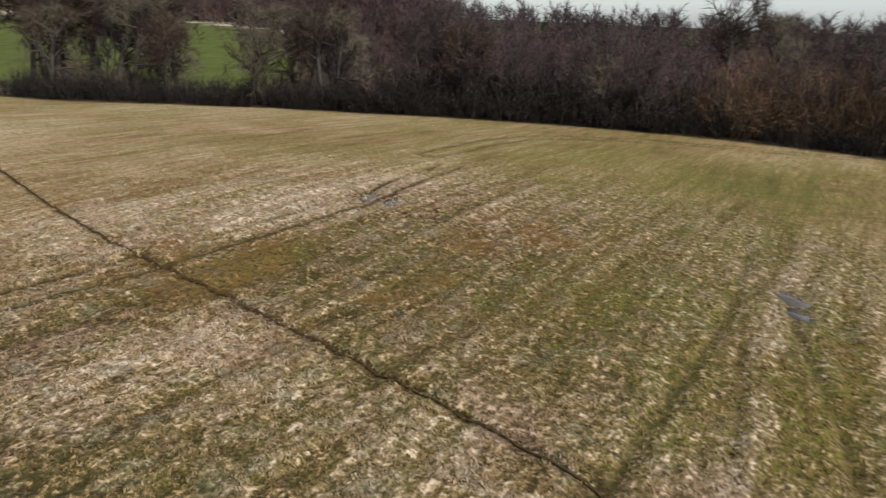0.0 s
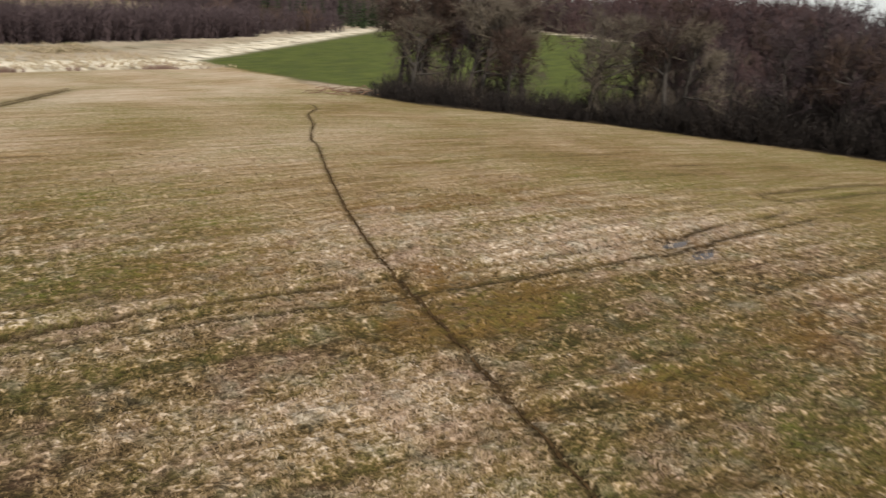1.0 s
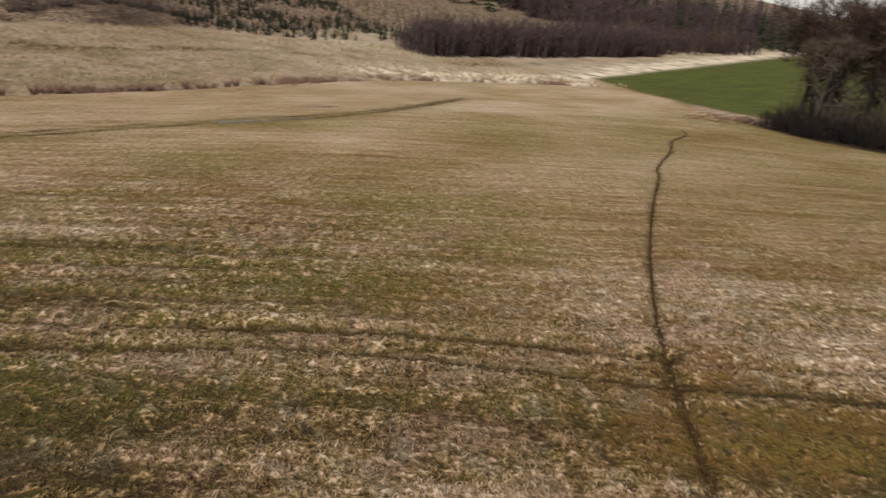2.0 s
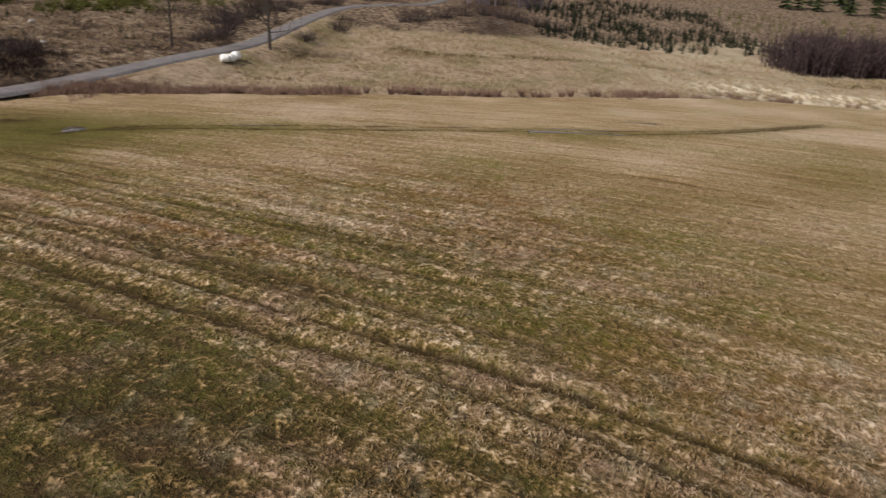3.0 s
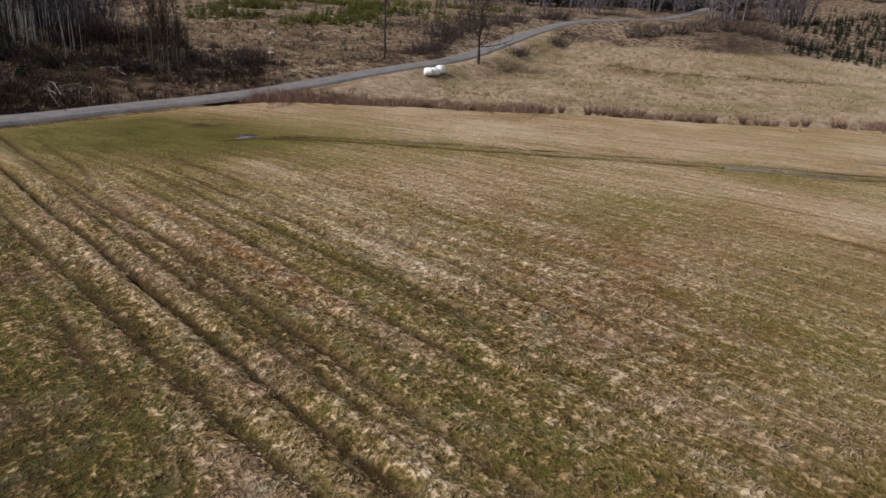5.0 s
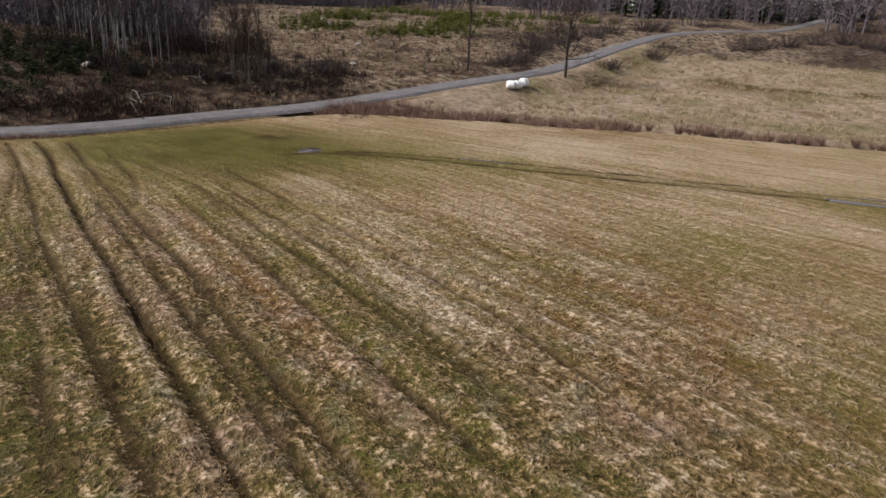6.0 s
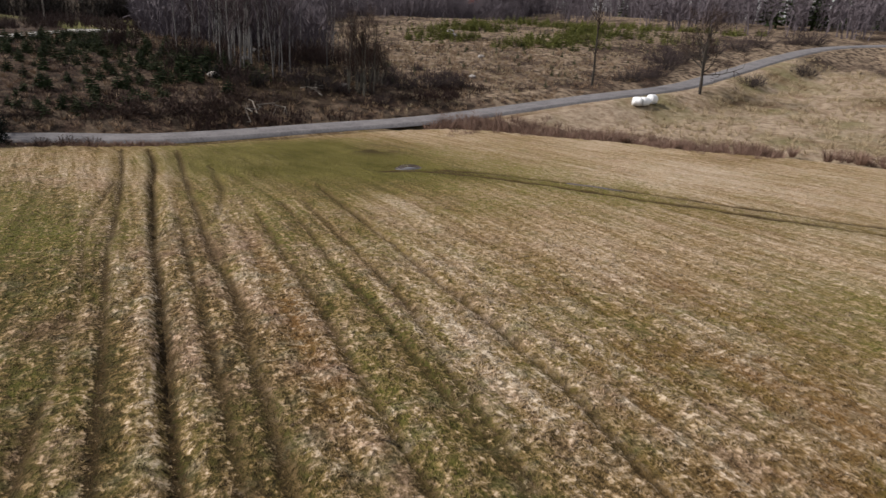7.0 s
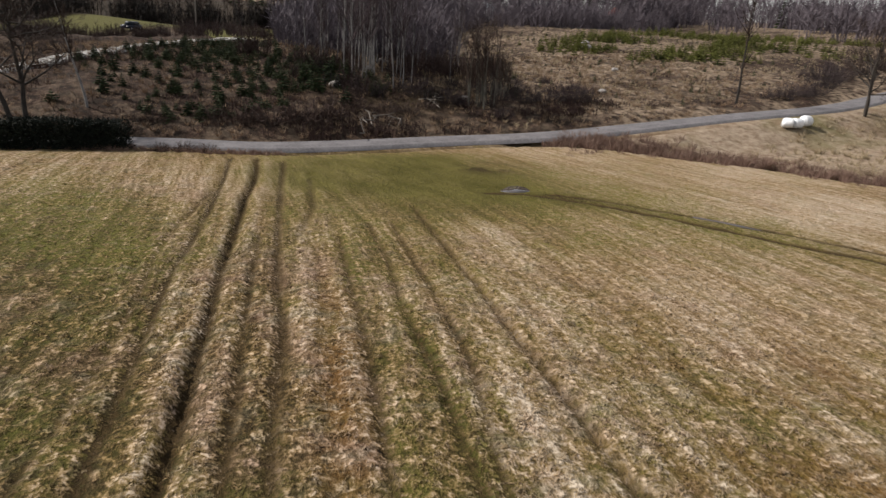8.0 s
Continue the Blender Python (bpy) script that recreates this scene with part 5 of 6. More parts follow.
def dark_hedge():
    """A clipped evergreen hedge: woody core and a dense coat of small sprays."""
    r = np.random.default_rng(61)
    line = curve_through([(-34.6, -37.9), (-32.5, -38.6), (-29.5, -40.0), (-26, -41.8), (-22, -43.6)], 0.5)
    wood, coat = Shape(), Shape()
    for p in line[::2]:
        wood.tube([(p[0], p[1], -0.2), (p[0] + 0.1, p[1], 1.0), (p[0], p[1] + 0.1, 1.9)], [0.06, 0.05, 0.02], 4)
    for _ in range(24000):
        k = r.integers(0, len(line) - 1)
        p = line[k] + (line[k + 1] - line[k]) * r.uniform()
        d = unit(r.normal(size=3) + np.array([0, 0, 0.4]))
        h = 2.25 + 0.35 * vnoise(p[0], p[1], 5) - 0.9 * ramp(-29, -24, p[0])
        q = np.array([p[0] + 0.8 * r.uniform(-1, 1), p[1] + 0.8 * r.uniform(-1, 1), r.uniform(0.0, 0.92) * h])
        coat.twig(q, d, r.uniform(0.14, 0.3), 0.11, r)
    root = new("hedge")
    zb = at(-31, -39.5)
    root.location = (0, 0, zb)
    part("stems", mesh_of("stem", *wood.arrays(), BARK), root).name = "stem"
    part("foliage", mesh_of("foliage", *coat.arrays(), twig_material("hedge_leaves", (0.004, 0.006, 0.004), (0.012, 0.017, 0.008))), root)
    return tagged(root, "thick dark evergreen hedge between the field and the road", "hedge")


dark_hedge()

# young pines in rows on the clearing, and small dark spruces strewn round them
rs = np.random.default_rng(23)
row_points = []
for j in range(9):
    for i in range(15):
        x, y = -113 - 4.6 * j + rs.normal(0, 0.7), -66 + 2.2 * j + 2.0 * i * 0.9 + rs.normal(0, 0.6)
        if fbm(np.array([x / 9]), np.array([y / 9]), 2, 77)[0] > 0.42:
            row_points.append((x, y))
for k, (x, y) in enumerate(row_points):
    pines.put(k, x, y, rs.uniform(0.7, 1.25), 47 * k)
stand("pine_plantation", [joined(spruce_template(1.4, 1.6, 465 + k, 5, 7, 3)) for k in range(3)], np.vstack([strewn(400, 56, (-158, -74, -113, -40), lambda x, y: (fbm(x / 9, y / 9, 2, 77) > 0.46) & (y > -74 - 0.35 * (x + 113) - 10)),
      strewn(130, 57, (-196, -62, -164, -26), lambda x, y: fbm(x / 9, y / 9, 2, 78) > 0.44)]), (0.7, 1.35), PINE, "yellow-green young pines in a broad band over the clearing", "plantation", 20)
heath = [brush_template(0.8, 2.0, 7, 11, 0.055, 466 + k) for k in range(4)]
stand("heath_scrub", heath, strewn(700, 58, (-125, -80, -26, -22), lambda x, y: (-line_distance(x, y, ROAD)[0] > 3.4) & (-line_distance(x, y, ROAD)[0] < 48) & (np.abs(line_distance(x, y, FAR_ROAD)[0]) > 3) & (fbm(x / 7, y / 7, 2, 79) > 0.44)), (0.5, 1.3), TWIG_RED, "low dark heath and bramble over the hillside", "scrub", 21)
small_spruces = [joined(spruce_template(1.0, 0.85, 460 + k, 6, 6, 3)) for k in range(3)]
stand("heather_scrub", small_spruces, strewn(300, 41, (-160, -90, -72, -24), lambda x, y: (-line_distance(x, y, ROAD)[0] > 6) & (y > -90 + 0.0 * x)), (0.3, 1.0), NEEDLE, "small dark self-sown conifers strewn over the clearing", "saplings", 4, 0.03)
TWIG_SPRUCE = twig_material("dark_needles", (0.004, 0.007, 0.004), (0.020, 0.027, 0.010))
young = [joined(spruce_template(2.3, 1.25, 470 + k, 8, 6, 3)) for k in range(3)]


def plantation(x, y):
    return (fbm(x / 12, y / 12, 2, 88) > 0.36)


stand("spruce_plantation", young, strewn(1100, 42, (-228, 34, -150, 92), lambda x, y: plantation(x, y) & (x < -151 - 0.25 * np.abs(y - 62))), (0.55, 1.05), TWIG_SPRUCE, "young dark spruces planted over a pale slope", "plantation", 5)
stand("spruce_plantation", young, strewn(560, 43, (-236, 95, -160, 215), lambda x, y: plantation(x, y) & (x < -160 + 0.0 * y)), (0.4, 1.0), PINE, "young green conifers on a pale cleared slope", "plantation", 6)
big_spruces = [joined(spruce_template(17, 5.5, 480 + k, 13, 8, 3)) for k in range(3)]
stand("spruce_wood", big_spruces, strewn(260, 44, (-330, -40, -205, 330), lambda x, y: (x < -208 - 12 * vnoise(x / 9, y / 9, 3) - 34 * ramp(20, 60, y) * ramp(240, 180, y)) & (np.abs(line_distance(x, y, ROAD)[0]) > 6)), (0.75, 1.25), NEEDLE, "dark spruce wood closing the valley", "woodland", 7)
stand("spruce_wood", big_spruces, strewn(200, 74, (-360, 90, -170, 400), lambda x, y: (x < -268 + 60 * ramp(230, 290, y))), (0.8, 1.3), NEEDLE, "dark spruce wood above the pale slope", "woodland", 37)
stand("woodland", brush, np.vstack([strewn(110, 75, (-260, 175, -160, 270), lambda x, y: (x < -190 + 20 * ramp(190, 230, y))), strewn(90, 77, (-200, 330, -60, 400), lambda x, y: x < 0)]), (0.9, 2.6), TWIG_PURPLE, "purple bare wood beside the pale slope", "woodland", 38)
stand("spruce_wood", big_spruces, strewn(26, 45, (-185, 196, -152, 250), lambda x, y: x < -150 - 0.0 * y), (0.6, 0.95), NEEDLE, "group of dark spruces beside the green field", "woodland", 8)
stand("woodland", far_trees, strewn(260, 46, (-300, -120, -182, 40), lambda x, y: (np.abs(line_distance(x, y, ROAD)[0]) > 7) & (x < -186 - 10 * vnoise(x / 8, y / 8, 6))), (0.6, 1.3), TWIG_GREY, "bare trees at the bend of the road", "woodland", 9)
stand("birch_thicket", brush, strewn(300, 47, (-150, 78, -132, 152), lambda x, y: np.abs(x + 137 + 0.13 * (y - 81)) < 5.5), (0.7, 1.15), TWIG_PURPLE, "dense purple thicket of young bare birches", "thicket", 10)
stand("birch_thicket", brush, strewn(60, 48, (-170, 150, -142, 200), lambda x, y: x < -143), (0.7, 1.2), TWIG_PURPLE, "bare thicket along the marsh", "thicket", 11)
stand("woodland", far_trees, strewn(300, 49, (-330, -330, -90, -60), lambda x, y: (-line_distance(x, y, ROAD)[0] > 78 + 14 * vnoise(x / 10, y / 10, 4)) & (x < -100) & (y > 1.88 * (x + 18) + 30) & (y < 0.42 * x - 12) & (-line_distance(x, y, ROAD)[0] < 175)), (1.0, 1.6), TWIG_GREY, "bare grey-purple woodland behind the clearing", "woodland", 12)
stand("spruce_wood", big_spruces, strewn(80, 50, (-360, -330, -150, -60), lambda x, y: (-line_distance(x, y, ROAD)[0] > 105)), (0.6, 1.0), NEEDLE, "scattered spruces in the bare wood", "woodland", 13)
stand("woodland", far_trees, strewn(220, 51, (-190, -235, 40, -165), lambda x, y: y < -174 + 0.1 * (x + 60)), (1.0, 1.4), TWIG, "dark wood beyond the far meadow", "woodland", 14)
stand("hedgerow", brush, strewn(420, 52, (-100, -115, -10, -80), lambda x, y: np.abs(y + 99 + 0.15 * (x + 60)) < 7), (0.13, 0.36), TWIG_SHADE, "low bare hedgerow along the lane", "hedgerow", 15)
stand("underwood", brush, strewn(190, 59, (-180, -200, 40, -165), lambda x, y: (y < -172 + 0.1 * (x + 60)) & (y > -186 + 0.1 * (x + 60))), (0.6, 1.2), TWIG_DARK, "dark bare underwood along the far meadow", "underwood", 22)
stand("underwood", brush, strewn(230, 60, (-250, -230, -105, -62), lambda x, y: (-line_distance(x, y, ROAD)[0] > 84) & (-line_distance(x, y, ROAD)[0] < 110) & (y > 1.88 * (x + 18) + 30) & (y < 0.42 * x - 12)), (0.5, 1.0), TWIG_GREY, "purple-grey underwood behind the clearing", "underwood", 23)
# dark brush that deepens the shadow under the thin birches
stand("underwood", brush, strewn(75, 69, (-84, -62, -54, -33), lambda x, y: (-line_distance(x, y, ROAD)[0] > 9) & (fbm(x / 5, y / 5, 2, 85) > 0.52) & (np.hypot(x + 68.4, y + 34.6) > 6)), (0.2, 0.45), TWIG_SHADE, "brushwood under the birches, their shade put into its colour", "underwood", 31)
stand("woodland", brush, strewn(170, 70, (-310, -150, -186, 40), lambda x, y: (np.abs(line_distance(x, y, ROAD)[0]) > 7) & (x < -190 - 10 * vnoise(x / 8, y / 8, 6))), (1.1, 1.9), TWIG_GREY, "purple-grey bare wood at the bend of the road", "woodland", 32)
stand("heath_scrub", heath, strewn(380, 76, (-84, -60, -44, -28), lambda x, y: (-line_distance(x, y, ROAD)[0] > 2.8) & (-line_distance(x, y, ROAD)[0] < 4 + 14 * vnoise(x / 3, y / 3, 90)) & (fbm(x / 4, y / 4, 2, 89) > 0.52)), (0.6, 1.6), TWIG_SHADE, "dark bramble and dead bracken on the road bank", "scrub", 39)
# near-black brush added where the birches' own shadows are too thin
stand("underwood", brush, strewn(34, 73, (-80, -54, -56, -35), lambda x, y: (-line_distance(x, y, ROAD)[0] > 6) & (np.hypot(x + 68.4, y + 34.6) > 4)), (0.12, 0.35), TWIG_DARK, "brambles among the birches, near black in place of tree shadow", "underwood", 36)
stand("birch_wood", brush, strewn(170, 66, (-130, -150, -62, -54), lambda x, y: ((y - 17) / (x + 18) > 1.14) & ((y - 17) / (x + 18) < 1.78) & (np.hypot(x + 18, y - 17) > 95)), (0.8, 1.3), TWIG_GREY, "grey haze of bare birches behind the hillock", "woodland", 27)
hill = lambda x, y: (-line_distance(x, y, ROAD)[0] > 4.5) & (np.abs(line_distance(x, y, FAR_ROAD)[0]) > 3)
stand("young_spruces", [joined(spruce_template(1.1, 1.5, 475 + k, 5, 7, 3)) for k in range(4)], strewn(330, 67, (-64, -74, -33, -41), lambda x, y: hill(x, y) & (fbm(x / 6, y / 6, 3, 83) + 0.012 * (-45 - x) > 0.47)), (0.4, 1.1), twig_material("dull_needles", (0.014, 0.019, 0.009), (0.05, 0.058, 0.022)), "low bushy young spruces crowding the hillock", "saplings", 28)
stand("heath_scrub", [brush_template(0.9, 2.0, 7, 11, 0.055, 476 + k) for k in range(4)], strewn(400, 68, (-66, -72, -28, -40), lambda x, y: hill(x, y) & (fbm(x / 5, y / 5, 2, 92) > 0.45)), (0.5, 1.2), twig_material("dark_scrub", (0.025, 0.014, 0.012), (0.10, 0.058, 0.046)), "dark reddish bramble and heath over the hillock", "scrub", 29)
for k, (x, y) in enumerate([(-172, 172), (-158, 178), (-150, 186)]):
    willows.put(k, x, y, 1.25, 50 * k, label="tall rounded willow bush with ochre twigs by the marsh")

# ---- reeds and tussocks ----
rs = np.random.default_rng(29)
reed_tufts = [tuft_template(34, 0.95, 0.55, 0.045, 500 + k) for k in range(4)]
k_along = (3 + (len(DITCH) - 4) * rs.uniform(0, 1, 2100) ** 1.3).astype(int)
p = DITCH[k_along] + rs.normal(0, 1, (2100, 2)) * np.array([1.7, 1.5]) + np.array([-0.6, 0])
p = p[(fbm(p[:, 0] / 3, p[:, 1] / 3, 2, 92) > 0.4 + 0.22 * ramp(-2, 8, p[:, 1])) | (p[:, 1] < 0)]
stand("reed_belt", reed_tufts, p, (0.5, 1.15), REED, "belt of dry reddish-brown reeds along the ditch", "reeds", 16, 0.3)
tussocks = [lambda k=k: tagged(new("reed_tussock", mesh_of("reed_tussock", *tuft_template(150, 1.3, 0.6, 0.045, 510 + k), REED)), "round dry reddish-brown reed tussock on the ditch", "reed tussock", "reed tussocks") for k in range(3)]
reed_nursery = Nursery(tussocks)
for k in range(22):
    q = DITCH[int(12 + 1.55 * k)]
    reed_nursery.put(k, q[0] + rs.uniform(-0.5, 1.0), q[1] + rs.uniform(-0.6, 0.6), rs.uniform(0.65, 1.1), 71 * k, 0.15)
sedge = [tuft_template(18, 0.7, 0.8, 0.06, 520 + k) for k in range(4)]
stand("meadow_grass", sedge, strewn(4200, 53, (-150, -12, -78, 95), lambda x, y: (line_distance(x, y, DITCH)[0] < -1) & (np.abs(line_distance(x, y, ROAD)[0]) > 3.5)), (0.5, 1.2), SEDGE, "pale dry meadow grass beyond the ditch", "grass", 17, 0.02)
stand("rough_grass", sedge, strewn(3600, 54, (-120, -75, -28, -20), lambda x, y: (-line_distance(x, y, ROAD)[0] > 2.4) & (-line_distance(x, y, ROAD)[0] < 45)), (0.4, 1.0), twig_material("bracken", (0.12, 0.07, 0.045), (0.36, 0.26, 0.165)), "dry bracken and rough grass on the hillside", "grass", 18, 0.02)
stand("rough_grass", sedge, strewn(3000, 71, (-160, -90, -66, -24), lambda x, y: (-line_distance(x, y, ROAD)[0] > 3) & (-line_distance(x, y, ROAD)[0] < 70)), (0.3, 0.9), SEDGE, "pale dry grass tufts over the clearing", "grass", 34, 0.02)
stand("heath_scrub", heath, strewn(420, 72, (-165, -95, -80, -24), lambda x, y: (-line_distance(x, y, ROAD)[0] > 5) & (-line_distance(x, y, ROAD)[0] < 75)), (0.4, 1.1), twig_material("dead_bracken", (0.02, 0.012, 0.01), (0.09, 0.055, 0.045)), "dark stumps and bramble strewn over the clearing", "scrub", 35)
stand("rough_grass", sedge, strewn(420, 55, (-44, -45, -20, -22), lambda x, y: (line_distance(x, y, ROAD)[0] > 1.9) & (line_distance(x, y, ROAD)[0] < 3.6)), (0.4, 0.9), REED, "dry brown verge grass along the road", "grass", 19, 0.05)
for k, (x, y, size) in enumerate([(-38.0, -35.2, 0.6), (-39.6, -34.3, 0.55), (-36.6, -36.0, 0.5)]):
    scrubs.put(k, x, y, size, 25 * k, label="low brown scrub between the road and the field")


# ---- mown grass of the field ----
def tuft_dome(seed):
    """A ragged little dome of old grass: broad bunches of blades that arch from the crown to the ground."""
    r = np.random.default_rng(seed)
    s = Shape()
    for k in range(9):
        a = r.uniform(0, 2 * math.pi)
        out, reach, h = np.array([math.cos(a), math.sin(a)]), r.uniform(0.05, 0.15), r.uniform(0.04, 0.085)
        root = r.normal(0, 0.045, 2)
        side = np.array([-out[1], out[0]]) * r.uniform(0.012, 0.028)
        mid, tip = root + out * reach * 0.55, root + out * reach + r.normal(0, 0.03, 2)
        s.add([(*root, h * r.uniform(0.7, 1.1)), (*(mid - side), h * r.uniform(0.5, 1.0)), (*(mid + side), h * r.uniform(0.5, 1.0)), (*tip, -0.03)], [(0, 1, 2), (1, 3, 2)])
    return s.arrays()


def build_tufts(name, count, box, centre, full, fade, seed, label):
    """Tufts of the mown sward where it is coarse, thinning out from a centre."""
    r = np.random.default_rng(seed)
    x, y = r.uniform(box[0], box[2], count), r.uniform(box[1], box[3], count)
    d = np.hypot(x - centre[0], (y - centre[1]) / np.where(y < centre[1], centre[2], 1.0))
    keep = (r.uniform(0, 1, count) < np.clip(1 - (d - full) / fade, 0, 1)) & ~((x > -9) & (y < 8.5)) & ~((x > -4) & (y < 10))
    x, y = x[keep], y[keep]
    straw, moss, mud, wet, relief = field_masks(x, y)
    close = fbm(row_coordinate(x, y) * 1.9, (0.51 * x + 0.86 * y) * 1.5, 2, 36)
    away, show, half = furrows_at(x, y)
    keep = (mud < 0.25) & (wet < 0.4) & ((np.abs(away) > half + 0.06) | (show < 0.3)) & (r.uniform(0, 1, len(x)) < (0.3 + 0.8 * straw) * ramp(0.3, 0.55, close) + 0.1)
    x, y, straw, moss, relief, close = [a[keep] for a in (x, y, straw, moss, relief, close)]
    n = len(x)
    v, f, index = scattered([tuft_dome(600 + k) for k in range(16)], x, y, land(x, y) + relief - 0.005, r.uniform(0.5, 1.15, n) * (0.75 + 0.4 * straw), r.uniform(0, 2 * np.pi, n), r.integers(0, 16, n))
    me = mesh_of(name, v, f, GRASS)
    colour_layer(me, "grow", np.clip(straw + 0.5 * (close - 0.5) + r.normal(0.0, 0.12, n), 0, 1)[index], np.clip(moss * r.uniform(0.2, 1.1, n), 0, 1)[index], rust(x, y)[index])
    return tagged(new(name, me), label, "grass", kind="stuff")


build_tufts("grass_tufts", 58000, (-46, -26, 3, 34), (-16, 10, 1.7), 13, 15, 12, "bleached tufts of old grass standing out of the mown sward")
build_tufts("grass_tufts", 36000, (-16, 9, 18, 46), (3, 20, 1.0), 14, 14, 13, "whitish tufts of coarse grass on the mown field")


# ---- wrapped bales beside the road ----
def bale_mesh(seed, size, slump):
    """A film-wrapped round bale lying on its side: bulging flanks, folded ends; slump flattens it."""
    r = np.random.default_rng(seed)
    radius, length, rings, sides = 0.6, 1.2, 13, 30
    v = []
    for i in range(rings):
        u = i / (rings - 1)
        if i == 0 or i == rings - 1:
            rr = 0.0
        else:
            rr = radius * (1 - 0.36 * abs(2 * u - 1) ** 5) * (1 + 0.03 * math.sin(3.1 * u + seed))
        for k in range(sides):
            a = 2 * math.pi * k / sides
            q = rr * (1 + 0.022 * (vnoise(2.2 * math.cos(a) + 5 * u, 2.2 * math.sin(a) + seed, 3) - 0.5) * 2)
            sag = 1 - 0.08 * max(0, -math.sin(a))
            v.append(((u - 0.5) * length * (1 - (0.06 if rr == 0 else 0)), q * math.cos(a), q * math.sin(a) * sag))
    i = (np.arange(rings - 1)[:, None] * sides + np.arange(sides)).ravel()
    j = (np.arange(rings - 1)[:, None] * sides + (np.arange(sides) + 1) % sides).ravel()
    v = np.array(v) * size
    lean = 0.14 * slump * np.sin(2.3 * v[:, 0] / size + 1.7 * v[:, 1] / size + seed)
    v[:, 2] = v[:, 2] * (1 - 0.32 * slump) + size * lean * (v[:, 2] > 0)
    v[:, 1] *= 1 + 0.16 * slump
    return v, np.stack([i, j, j + sides, i + sides], 1)


FILM, film_nodes, film_bsdf = material("bale_film", 0.35)
film_bsdf.inputs["Specular IOR Level"].default_value = 0.45
film_wrinkle = noise_of(film_nodes, 7, 4, 0.3, 0.7, (3.0, 1, 1))
film_nodes.links.new(mix(film_nodes, (0.70, 0.71, 0.72), (0.84, 0.84, 0.83), noise_of(film_nodes, 1.3, 3)), film_bsdf.inputs["Base Color"])
bump(film_nodes, film_bsdf, film_wrinkle, 0.35, 0.02)
FILM_EDGE = plain_material("film_fold", (0.55, 0.56, 0.57), (0.78, 0.78, 0.77), 8, 0.4)


def build_bale(x, y, size, slump, turn, tilt, seed, label):
    root = new("wrapped_bale")
    part("wrapping", mesh_of("wrapping", *bale_mesh(seed, size, slump), FILM, True), root)
    for side in (-1, 1):
        fold = Shape()
        a = np.linspace(0, 2 * np.pi, 21)
        pts = size * np.stack([np.full(21, side * 0.55), 0.33 * np.cos(a), 0.36 * (1 - 0.32 * slump) * np.sin(a)], 1)
        fold.tube(pts, [0.018] * 21, 5)
        part("film_fold", mesh_of("film_fold", *fold.arrays(), FILM_EDGE), root, "gathered folds of the film")
    root.matrix_world = pose(x, y, at(x, y) + 0.53 * size * (1 - 0.32 * slump), tilt, 0, turn)
    tagged(root, label, "bale", "white bales beside the road")


build_bale(-91.3, -13.35, 0.98, 0.55, 118, 0, 1, "slumped white film-wrapped bale lying beside the road")
build_bale(-92.25, -12.85, 0.95, 0.35, 150, 0, 2, "white film-wrapped bale leaning against two others")
build_bale(-93.75, -12.6, 0.98, 0.0, 165, 0, 3, "white film-wrapped bale turned end-on beside the road")


# ---- small things ----
PAINT, _, paint_bsdf = material("car_paint", 0.3)
paint_bsdf.inputs["Base Color"].default_value = (0.012, 0.02, 0.035, 1)
paint_bsdf.inputs["Metallic"].default_value = 0.3
PANE, _, pane_bsdf = material("window_glass", 0.08)
pane_bsdf.inputs["Base Color"].default_value = (0.02, 0.025, 0.03, 1)
RUBBER = plain_material("rubber", (0.012, 0.012, 0.012), (0.03, 0.03, 0.03), 9)
STEEL = plain_material("rim_steel", (0.25, 0.25, 0.26), (0.5, 0.5, 0.5), 9, 0.35)
DEADWOOD = plain_material("dead_wood", (0.10, 0.085, 0.07), (0.26, 0.23, 0.20), 6, 0.9, 0.5, 0.02, (1, 1, 0.3))
LOGWOOD = plain_material("fresh_brush", (0.10, 0.055, 0.035), (0.26, 0.155, 0.10), 6, 0.9, 0.5, 0.02)
ROOF_RED = plain_material("red_roof", (0.20, 0.05, 0.035), (0.32, 0.09, 0.06), 3, 0.85, 0.4, 0.03)
WHITEWASH = plain_material("white_boards", (0.55, 0.55, 0.54), (0.78, 0.78, 0.76), 3, 0.8, 0.3, 0.02)
PALE_ROOF = plain_material("pale_sheet_roof", (0.5, 0.53, 0.55), (0.7, 0.72, 0.73), 2, 0.5, 0.2, 0.02)


def box_shape(shape, cx, cy, cz, sx, sy, sz, taper=1.0):
    """A box, its top drawn in by taper."""
    v = []
    for z, k in ((cz - sz / 2, 1.0), (cz + sz / 2, taper)):
        for dx, dy in ((-1, -1), (1, -1), (1, 1), (-1, 1)):
            v.append((cx + dx * sx / 2 * k, cy + dy * sy / 2 * k, z))
    shape.add(v, [(0, 2, 1), (0, 3, 2), (4, 5, 6), (4, 6, 7), (0, 1, 5), (0, 5, 4), (1, 2, 6), (1, 6, 5), (2, 3, 7), (2, 7, 6), (3, 0, 4), (3, 4, 7)])


def one(fill):
    s = Shape()
    fill(s)
    return s.arrays()


def bevelled(me, width):
    bm = bmesh.new()
    bm.from_mesh(me)
    bmesh.ops.remove_doubles(bm, verts=bm.verts, dist=0.0005)
    bmesh.ops.bevel(bm, geom=list(bm.edges), offset=width, segments=2, affect="EDGES", clamp_overlap=True)
    bm.to_mesh(me)
    bm.free()
    return me


